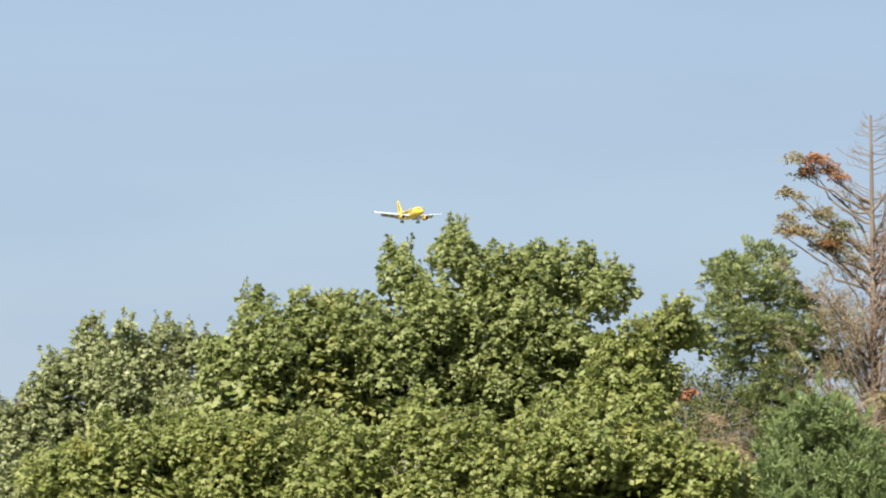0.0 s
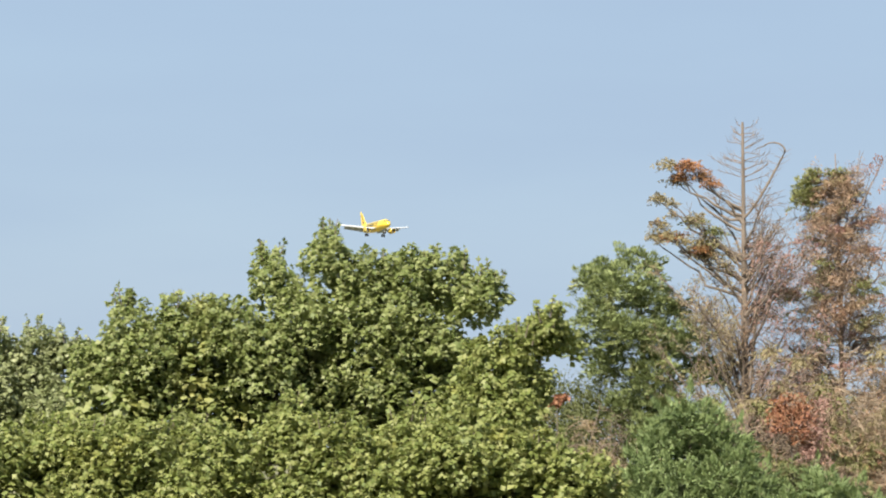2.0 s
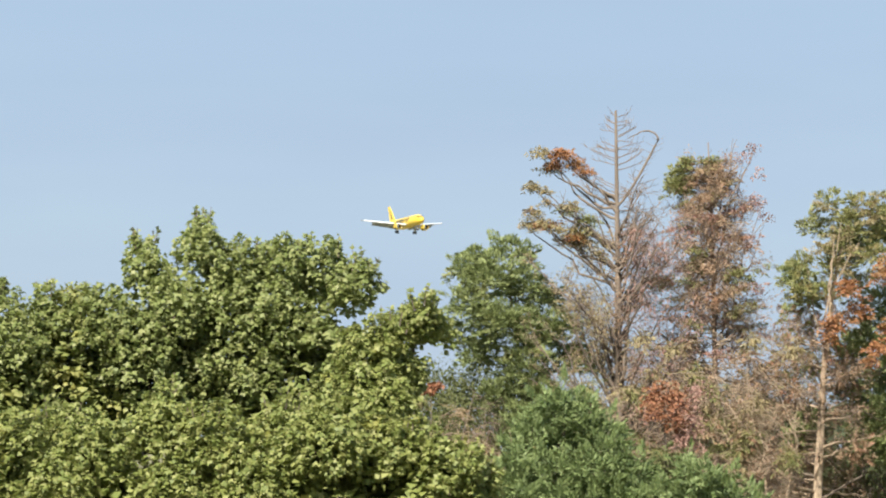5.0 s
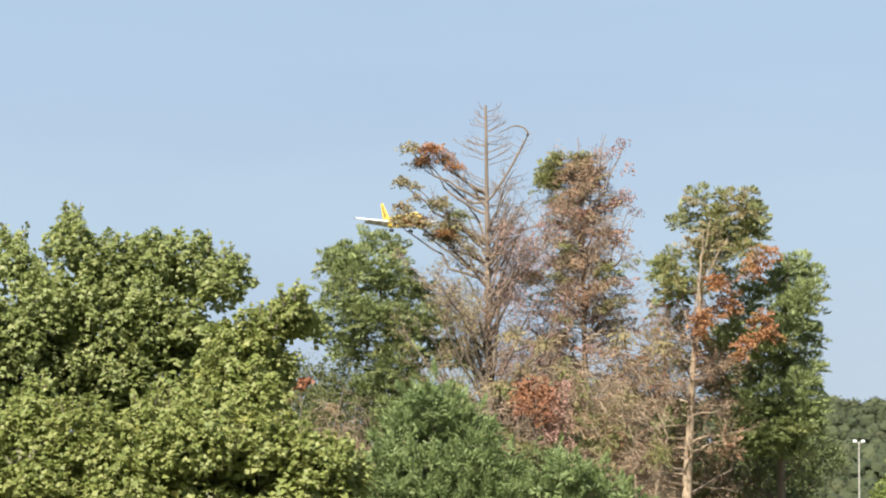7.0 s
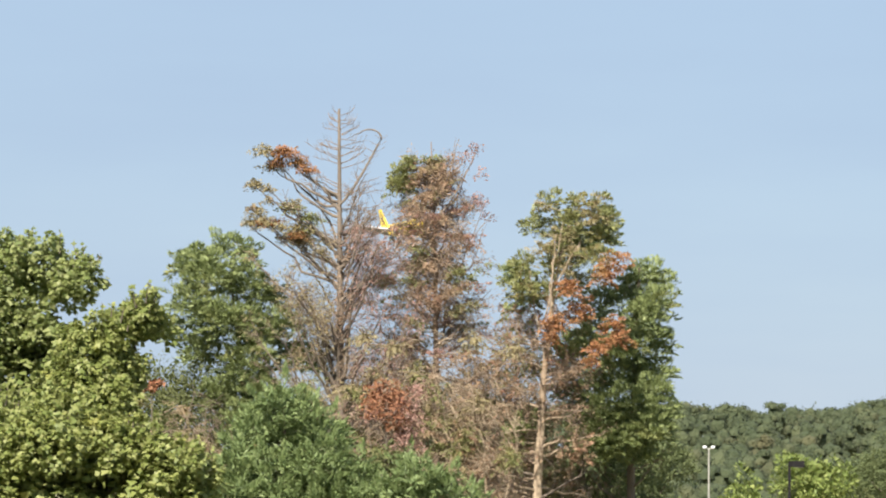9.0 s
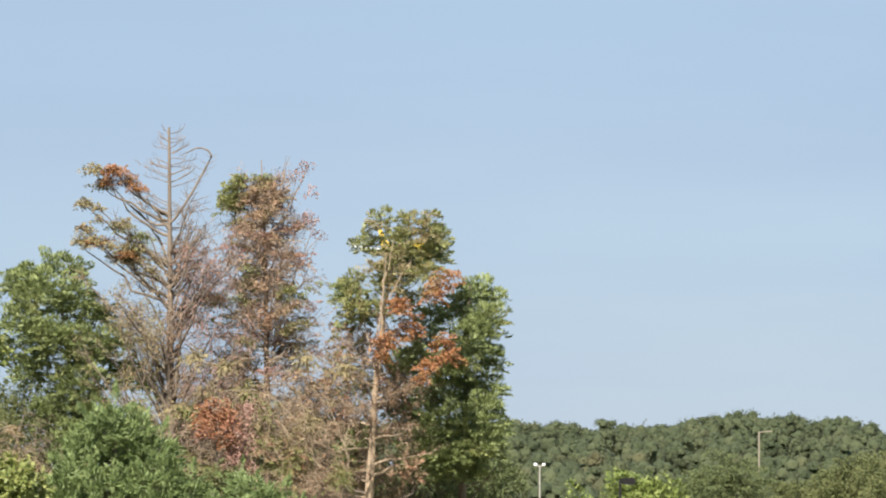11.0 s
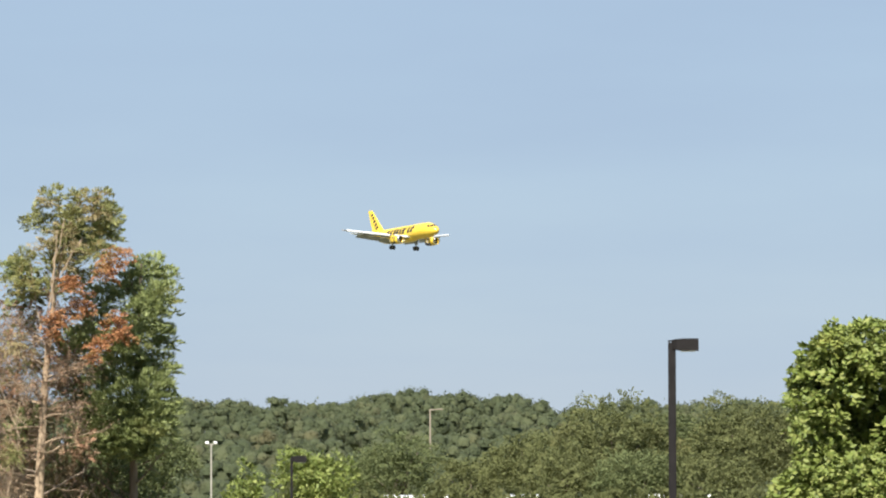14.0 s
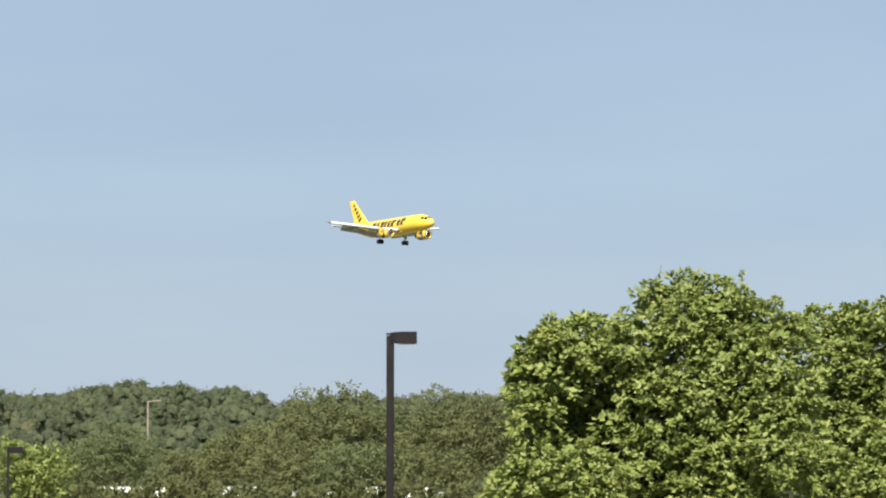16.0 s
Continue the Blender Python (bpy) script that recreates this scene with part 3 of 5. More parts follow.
TREE_C = [
    (0.38, -0.04, 6.74, 0.42), (0.79, 0.42, 6.66, 0.33), (0.55, -0.38, 6.96, 0.26), (0.11, 0.42, 6.69, 0.37),
    (-0.11, -0.32, 6.45, 0.44), (-0.56, -0.27, 6.14, 0.62), (0.1, 0.11, 5.86, 0.51), (-0.45, -0.43, 5.48, 0.73),
    (-1, -0.34, 5.2, 0.66), (-0.17, -0.96, 4.98, 0.57), (-0.67, -0.25, 4.65, 0.73), (-1.11, -0.57, 4.27, 0.77),
]
TREE_D = [
    (-5.27, -0.2, 4.32, 0.73), (-3.98, 0.31, 4.48, 0.71), (-2.47, -0.58, 4.37, 0.71), (-1.56, 0.36, 4.69, 0.43),
    (-0.86, -0.41, 4.32, 0.71), (0.43, -0.2, 4.75, 0.6), (0.46, 0.35, 5.25, 0.26), (1.4, -0.28, 4.42, 0.8),
    (2.75, -0.05, 4.78, 0.5), (3.34, -0.72, 4.32, 0.82), (4.47, 0.05, 4.24, 0.82), (5.28, -0.17, 4.3, 0.5),
    (5.92, -0.49, 3.89, 0.6), (6.4, -0.04, 3.67, 0.5), (-6.23, -0.56, 3.73, 0.82), (-3.22, -0.41, 3.67, 0.82),
    (-1.61, -0.79, 3.51, 0.75), (0.75, -0.5, 3.51, 0.75), (2.15, -0.69, 3.62, 0.8), (-3.22, -0.42, 4.53, 0.54),
]
TREE_R = [
    (-2.88, -0.68, 6.26, 0.5), (-2.76, -0.44, 6.59, 0.27), (-3.38, -0.06, 5.58, 0.45), (-2.14, -0.22, 5.92, 0.68),
    (-1.35, -0.67, 6.26, 0.63), (-0.79, -0.1, 7.16, 0.38), (-0.23, -0.02, 7.27, 0.45), (0.56, -0.42, 7.05, 0.56),
    (1.35, 0.13, 6.71, 0.56), (-0.23, -0.59, 6.48, 0.79), (0.78, -0.4, 6.03, 0.86), (-0.95, -0.41, 5.42, 0.76),
    (-0, -0.53, 5.24, 0.79), (-3.2, -0.44, 4.9, 0.6), (-3.04, -0.29, 3.78, 0.86),
    (-1.92, -1.07, 3.55, 0.86), (-0.79, -0.52, 4.23, 0.74), (0.44, -0.52, 4.01, 0.86), (1.68, -0.68, 5.24, 0.86),
    (1.68, -1.27, 4.01, 0.86), (-0.34, -0.4, 3.22, 0.79), (1.91, -0.42, 6.37, 0.5),
]
TREE_R_LOW = [
    (-2.74, -0.11, 5.37, 0.57), (-1.94, 1.1, 4.8, 0.64), (-1.26, 0.36, 4.69, 0.68), (1.13, -0.35, 4.69, 0.8),
    (0.22, 0.01, 4.69, 0.68), (-2.4, 0.9, 4, 0.68), (-1.48, 0.1, 2.87, 0.8), (-3.31, -0.12, 3.09, 0.8),
    (0.79, -0.49, 2.99, 0.8), (-2.17, 0.02, 6.4, 0.46), (-3.08, -0.31, 5.83, 0.5),
]
TREE_R2 = [
    (-1.32, 0.4, 6.65, 0.55), (-0.6, -0.06, 6.65, 0.6), (-0.48, 0.51, 6.98, 0.31), (0.11, -0.5, 6.77, 0.55),
    (0.95, 0.09, 6.89, 0.72), (-0.84, -0.4, 5.81, 0.84), (0.35, 0.03, 5.69, 0.96), (1.54, -0.59, 5.93, 0.84),
    (-0.97, -0.11, 4.73, 0.92), (0.23, -0.54, 4.37, 1.01), (1.53, -0.13, 4.49, 1.01), (-1.09, -0.8, 3.53, 0.84),
    (-0.02, -0.93, 3.17, 1.01), (2.37, -0.09, 5.21, 0.72), (1.41, -0.33, 3.18, 1.01),
]
CEDAR_L = [
    (-0.71, 0.33, 9.5, 0.37), (-0.14, 0.31, 9.4, 0.39), (-1.27, -0.06, 9.14, 0.45), (-1.62, -0.36, 8.93, 0.37),
    (-0.85, -0.66, 8.72, 0.65), (-0, -0.33, 8.58, 0.56), (0.56, -0.37, 8.29, 0.45), (-1.41, -0.82, 8.01, 0.62),
    (-0.57, -0.92, 7.59, 0.71), (-1.7, 0.05, 7.31, 0.37), (0.28, -0.3, 7.45, 0.62), (1.06, -0.72, 7.59, 0.42),
    (-0, -0.72, 6.6, 0.71), (1.26, -0.11, 6.74, 0.51), (-1.13, -0.16, 6.89, 0.51), (-0.64, -0.47, 5.76, 0.56),
    (0.42, -0.96, 5.75, 0.62), (1.62, -0.69, 6.46, 0.31), (-0.15, -0.83, 4.98, 0.71),
]
CEDAR_3 = [
    (0.12, 0.04, 10.54, 0.36), (0.89, -0.19, 10.46, 0.39), (1.37, -0.16, 10.46, 0.34), (1.58, -0.23, 10.11, 0.34),
    (-0.09, 0.4, 9.98, 0.36), (0.67, 0, 9.91, 0.56), (1.44, 0.01, 9.76, 0.42), (-0.44, -0.29, 10.05, 0.2),
    (0.39, -0.11, 9.21, 0.5), (1.23, -0.71, 9.2, 0.36), (-0.52, -0.83, 9, 0.34), (-0.87, -0.05, 8.66, 0.25),
    (-0.45, -1.02, 8.37, 0.45), (0.94, 0.09, 8.65, 0.39), (0.18, -0.13, 8.37, 0.36),
]
CEDAR_4 = [
    (0.35, 0.14, 8.91, 0.4), (0.84, 0.38, 8.7, 0.28), (-0.08, 0.19, 8.42, 0.51), (0.63, -0.47, 8.13, 0.48),
    (0.27, -0.52, 7.57, 0.65), (0.69, 0.01, 7.15, 0.37), (-0.15, -0.96, 7.01, 0.57), (0.55, -0.21, 6.44, 0.51),
    (-0.3, -0.27, 6.3, 0.65), (0.82, -0.75, 5.73, 0.28), (0.26, -0.96, 5.59, 0.71), (-0.73, -1.02, 5.46, 0.57),
    (0.54, -1.14, 5.03, 0.48), (-0.17, -0.96, 4.89, 0.51), (-0.87, -0.9, 4.89, 0.42), (-0.45, -0.96, 4.4, 0.4),
    (0.32, -0.5, 4.32, 0.37), (-1.03, -0.32, 6.09, 0.4), (-1.15, -0.63, 5.53, 0.4),
    (-0.75, 0.3, 8.1, 0.42), (-1.05, 0.35, 7.4, 0.5), (-1.45, 0.3, 6.7, 0.46), (-1.6, 0.3, 5.9, 0.44),
    (-1.25, -0.9, 5.05, 0.4), (-0.75, -1.1, 4.75, 0.42), (-0.2, -1.15, 4.7, 0.42), (0.35, -1.05, 4.85, 0.44), (0.8, -0.9, 5.2, 0.36), (0.6, -0.7, 6.0, 0.36),
]
JUNIPER_CONE = [
    (-0.07, -0.19, 5.53, 0.39), (-0.44, 0.44, 5.16, 0.49), (0.36, -0.28, 5.16, 0.49), (-0.75, 0.12, 4.67, 0.54),
    (-0.01, 0.18, 4.55, 0.62), (0.85, -0.31, 4.67, 0.54), (-0.99, -0.4, 4.06, 0.59), (-0.26, -0.52, 3.81, 0.69),
    (0.73, -0.78, 3.93, 0.66), (1.46, -0.37, 3.99, 0.49), (-1.12, -0.78, 3.32, 0.64), (-0.01, -0.82, 3.07, 0.74),
    (1.09, -0.87, 3.19, 0.69), (1.83, -0.83, 3.31, 0.49),
]
JUNIPER_LOW = [
    (-0.56, 0.4, 4.05, 0.32), (-0.26, -0.29, 3.81, 0.41), (-0.87, 0, 3.56, 0.41), (0.22, 0.19, 3.56, 0.44),
    (-0.38, 0.04, 3.2, 0.54), (0.71, 0.26, 3.2, 0.44), (1.19, 0.14, 2.95, 0.41),
]
DEAD_RUST = [
    (-1.35, -0.18, 11.6, 0.25), (-1.01, -0, 11.38, 0.22), (-1.53, 0.05, 11.35, 0.17), (-0.8, -0.23, 11.18, 0.17),
    (-1.91, -0.17, 9.85, 0.14), (-1.63, 0.21, 9.91, 0.14), (-1.01, -0.21, 9.57, 0.17),
]
DEAD_OLIVE = [
    (-1.89, -0.12, 11.66, 0.19), (-1.67, 0.21, 11.3, 0.18), (-2.08, -0.15, 10.83, 0.18), (-1.77, -0.15, 10.71, 0.12),
    (-2.09, -0.07, 10.21, 0.18), (-1.91, -0.13, 9.91, 0.24), (-2.23, 0.08, 9.91, 0.12), (-1.12, -0.18, 10.32, 0.19),
    (-1.22, 0.19, 9.53, 0.24), (-0.84, 0.17, 9.46, 0.25), (-1.43, -0.24, 9.77, 0.15), (-0.46, 0.02, 9.18, 0.15),
    (-1.77, -0.19, 10.44, 0.11),
]
BROWN_GREEN = [
    (-0.84, 0.16, 11.25, 0.28), (-0.93, -0.07, 10.94, 0.23), (-0.67, 0.1, 11.54, 0.18), (-0.66, 0.17, 10.9, 0.2),
    (-0.45, 0.07, 8.99, 0.23), (-1.3, 0.02, 8.54, 0.25), (0.6, 0.13, 8.84, 0.17),
]
BROWN_RED = [
    (0.94, 0.09, 11.9, 0.17), (1.03, 0.15, 10.54, 0.21), (0.76, -0.07, 11.64, 0.13), (-1.09, -0.22, 8.57, 0.18),
    (0.25, 0.03, 7.58, 0.24), (-0.6, -0.17, 7.58, 0.16), (1.32, 0.11, 10.23, 0.13), (1.14, -0.07, 11.24, 0.11),
]
C3_RUST = [
    (1.78, -1.06, 8.95, 0.31), (1.53, -1.14, 8.62, 0.28), (1.75, -1.34, 7.5, 0.21), (1.8, -1.19, 7.08, 0.31),
    (1.35, -1.03, 6.86, 0.21), (1.21, -1.39, 6.52, 0.15), (0.31, -0.88, 7.42, 0.22), (0.94, -0.89, 7.74, 0.31),
    (0.64, -1.37, 8.3, 0.25), (0.24, -0.92, 7.09, 0.15),
]
C3_BROWN = [
    (-0.45, 0.34, 7.47, 0.48), (-0.74, -0.48, 6.7, 0.48), (-1.01, 0.06, 7.75, 0.34), (-0.11, -0.25, 6.7, 0.39),
    (0.52, -0.45, 6.42, 0.42), (-0.6, -0.32, 5.86, 0.5), (0.24, -0.08, 7.81, 0.34), (0.72, -0.03, 6.28, 0.39),
    (0.58, 0.02, 5.44, 0.42), (0.92, -0.87, 4.32, 0.42),
]
C3_GREEN = [
    (-0.61, -0.03, 4.75, 0.36), (-0.33, 0.15, 5.02, 0.25), (0.66, -0.08, 6.97, 0.31), (1.08, -0.16, 7.11, 0.34),
    (-0.87, -0.07, 8.8, 0.22),
]
RED_SHRUB = [
    (-0.01, -0.04, 5.44, 0.42), (-0.21, 0.08, 5.64, 0.26), (0.18, -0.08, 5.04, 0.29), (0.29, -0.15, 5.61, 0.21),
    (0.38, 0.17, 4.71, 0.16),
]


def bare_tree():
    """Tall dead conifer: bare rising limbs, a few tufts of olive and rust left."""
    tree = thing("bare_conifer", place(5.578, 108), "tall half-dead conifer, bare limbs with olive and rust tufts", "conifer", "dying conifers")
    rng = np.random.default_rng(41)
    line = trunk_line([(0.05, 0, 0), (0.02, 0, 6), (0.0, 0, 9), (-0.04, 0, 12.75)], 18)
    r = np.linspace(0.15, 0.026, 18)
    limbs, radii, fine, fine_r, ends = limb_set(rng, line, r, np.linspace(2.8, 9.6, 66), lambda f: 0.8 + 2.9 * (1 - f), lambda f: 42 + 14 * (1 - f), 0.14, 9, 4, 0.36)
    # short side branches up the bare top, sweeping upwards
    for k, z in enumerate(np.sort(rng.uniform(9.5, 12.62, 44))):
        s = np.linspace(0, 1, 6)[:, None]
        L = min(0.2 + 0.42 * (12.75 - z), 0.95) * rng.uniform(0.6, 1.15)
        side, deep = rng.choice((-1, 1)), rng.uniform(-0.6, 0.6)
        p = np.concatenate([side * L * s, L * deep * s, z + L * (rng.uniform(0.0, 0.5) * s + rng.uniform(-0.1, 0.25) * s * s)], 1) + np.cumsum(rng.normal(size=(6, 3)) * 0.012, 0)
        fine.append(p), fine_r.append(np.linspace(0.011, 0.004, 6))
        for q in (2, 3, 4):
            fine.append(np.stack([p[q], p[q] + (side * 0.07, 0, 0.07), p[q] + (side * 0.10, rng.uniform(-0.1, 0.1), 0.17)]))
            fine_r.append(np.array((0.005, 0.004, 0.003)))
    # the long limb that arches over beside the top, and bare limbs below it
    s = np.linspace(0, 1, 12)[:, None]
    arch = np.concatenate([1.0 * s ** 0.9, 0 * s - 0.1, 10.4 + 1.62 * s ** 1.1], 1)
    turn = s * math.pi * 0.8
    over = np.concatenate([arch[-1, 0] - 0.29 + 0.29 * np.cos(turn), 0 * s - 0.1, arch[-1, 2] + 0.22 * np.sin(turn)], 1)
    tip = np.concatenate([over[-1, 0] - 0.22 * s, 0 * s - 0.1, over[-1, 2] - 0.05 * s - 0.05 * s * s], 1)
    limbs.append(np.concatenate([arch, over[1:], tip[1:]]))
    radii.append(np.linspace(0.028, 0.005, 34))
    for q in range(2, 12):
        a = arch[q]
        L = 0.3 * rng.uniform(0.6, 1.2)
        for side in (-1, 1):
            fine.append(a + np.concatenate([side * L * s[::3], rng.uniform(-0.1, 0.1) * s[::3], L * (0.1 + 0.5 * s[::3]) * s[::3]], 1))
            fine_r.append(np.linspace(0.007, 0.003, 4))
    for x, z0, h in ((0.66, 8.8, 1.25), (0.85, 8.0, 1.9), (-0.55, 9.0, 1.2), (0.5, 9.4, 0.9)):
        limbs.append(np.concatenate([x * s ** 0.9, 0 * s - 0.15, z0 + h * s ** 1.25], 1) + np.cumsum(rng.normal(size=(12, 3)) * 0.01, 0))
        radii.append(np.linspace(0.03, 0.006, 12))
    # limbs that carry the tufts
    inner = [(-1.2, -0.1, 10.25, 0.2), (-0.75, -0.1, 10.02, 0.2), (-0.95, -0.1, 9.72, 0.2)]
    for x, y, z, rr in DEAD_OLIVE[:9] + DEAD_RUST[:4] + inner:
        h = z - 0.55 * abs(x) - 0.3
        limbs.append(bent((0, 0, h), (x, y, z), 9, -0.12, rng))
        radii.append(np.linspace(0.035, 0.008, 9))
    add_wood(tree, line, r * 1.15, limbs, [q * 1.35 for q in radii], BARK, fine, [q * 1.25 for q in fine_r], TWIG)
    for lobes, mat, lab in ((DEAD_RUST, RUST, "rust-coloured dying spray"), (DEAD_OLIVE, TAWNY, "tawny olive spray"), (inner, OLIVE, "olive spray")):
        for k, (x, y, z, q) in enumerate(lobes):
            boughs("foliage_tuft", [(x, y, z, q)], mat, tree, (0.075, 0.032), 0.13, 26, 300 + k, 0.8, 0.6, 0.0, 0.3, -0.3, lab, 0.6, False, 0.4, 0.4, 1.7, 0.1, 0.25)
    low = ends[ends[:, 2] < 9.8]
    warm = (low[:, 0] > 0.25) & (low[:, 2] > 6.2)
    green = (low[:, 0] < -0.15) & ~warm
    blades("dry_needles", low[~warm & ~green], BROWN, tree, 4, 0.07, (0.09, 0.02), 43)
    blades("olive_needles", low[green], TAWNY, tree, 6, 0.07, (0.09, 0.024), 44, "thin olive needles")
    blades("red_needles", low[warm], FADED_RED, tree, 6, 0.09, (0.08, 0.024), 45, "faded red needles")


def brown_tree():
    """Dead conifer with brown sprays, one green tuft and red creeper."""
    tree = thing("brown_conifer", place(6.82, 110), "dead brown conifer with a green tuft and red creeper", "conifer", "dying conifers")
    rng = np.random.default_rng(51)
    line = trunk_line([(0, 0, 0), (0.05, 0, 5), (0.0, 0, 9), (-0.12, 0, 12.1)], 18)
    r = np.linspace(0.15, 0.012, 18)
    limbs, radii, fine, fine_r, ends = limb_set(rng, line, r, np.linspace(1.8, 11.3, 84), lambda f: 0.25 + 2.5 * (1 - f) ** 0.75, lambda f: 36 - 10 * (1 - f), 0.1, 9, 5, 0.32)
    for x, z in ((-0.5, 11.6), (-0.8, 10.7), (0.5, 12.2), (1.0, 12.0), (1.25, 10.6), (1.35, 10.2), (0.75, 11.6)):
        limbs.append(bent((0, 0, z - 2.4), (x, 0, z), 9, -0.25, rng))
        radii.append(np.linspace(0.03, 0.006, 9))
    add_wood(tree, line, r, limbs, radii, BARK_WARM, fine, fine_r, TWIG)
    blades("dry_needles", ends, BROWN, tree, 5, 0.08, (0.10, 0.02), 52)
    # dying sprays in drooping tiers, each bough its own tone
    tiers = {tone: [] for tone in ("brown", "olive", "tawny", "red")}
    for k in range(104):
        z = 5.0 + 6.7 * (k + rng.random()) / 104
        th, L = rng.uniform(0, 2 * math.pi), min(0.35 + 1.35 * (12.0 - z) / 4.5, 1.65) * rng.uniform(0.6, 1.1)
        tone = rng.choice(("brown", "olive", "tawny", "red"), p=(0.38, 0.22, 0.2, 0.2))
        for f in (0.5, 0.78, 1.0):
            tiers[tone].append((L * f * math.cos(th), L * f * math.sin(th) * 0.8, z + 0.25 * L * f - 0.12 * f, 0.14))
    for k, (tone, mat, lab) in enumerate((("brown", BROWN, "brown dead sprays"), ("olive", OLIVE, "fading olive sprays"), ("tawny", TAWNY, "tawny dry sprays"), ("red", FADED_RED, "faded red sprays"))):
        tagged(boughs(tone + "_foliage", tiers[tone], mat, tree, (0.085, 0.028), 0.16, 34, 53 + k, 1.2, 0.5, 0.12, 0.2, -0.3, lab, 0.7, False, 0.4, 0.3, 1.9, 0.0, 0.3), kind="stuff")
    for x, z0, h in ((-1.6, 8.9, 1.5), (1.42, 8.9, 1.4), (1.2, 7.0, 1.2), (1.05, 10.2, 1.7), (0.6, 10.6, 1.5)):
        s = np.linspace(0, 1, 12)[:, None]
        p = np.concatenate([x * s, 0 * s - 0.45, z0 + h * s ** 1.4], 1) + np.cumsum(rng.normal(size=(12, 3)) * 0.012, 0)
        smooth(part("limb", tube_mesh("limb", [p], [np.linspace(0.026, 0.007, 12)], 6), BARK_WARM, tree))
    hang, hang_r = [], []
    for _ in range(90):
        z = rng.uniform(4.5, 10.6)
        a, w = np.array((rng.uniform(-0.3, 0.3), -0.3, z)), (0.35 + 1.1 * (11.6 - z) / 7) * rng.choice((-1, 1))
        s = np.linspace(0, 1, 7)[:, None]
        hang.append(a + np.concatenate([w * s, -0.35 * s, 0.45 * s - rng.uniform(0.3, 1.1) * s * s], 1) + np.cumsum(rng.normal(size=(7, 3)) * 0.025, 0))
        hang_r.append(np.linspace(0.015, 0.005, 7))
    tagged(part("dry_branch_growth", tube_mesh("dry_branch_growth", hang, hang_r, 4), HAY, tree, "pale dry branches"), kind="stuff")
    for k, l in enumerate(BROWN_GREEN):
        boughs("foliage_tuft", [l], OLIVE, tree, (0.09, 0.03), 0.13, 40, 54 + k, 0.9, 0.6, -0.1, 0.3, -0.3, "olive-green live spray", 0.95, False, 0.35, 0.4, 1.6, 0.3, 0.2, 0.3)
    for k, l in enumerate(BROWN_RED):
        leafage("creeper", [l], FADED_RED if k % 3 else RED, tree, (0.055, 0.035), 0.14, 34, 70 + k, 0.2, "red creeper leaves", 0.8, 1.2)


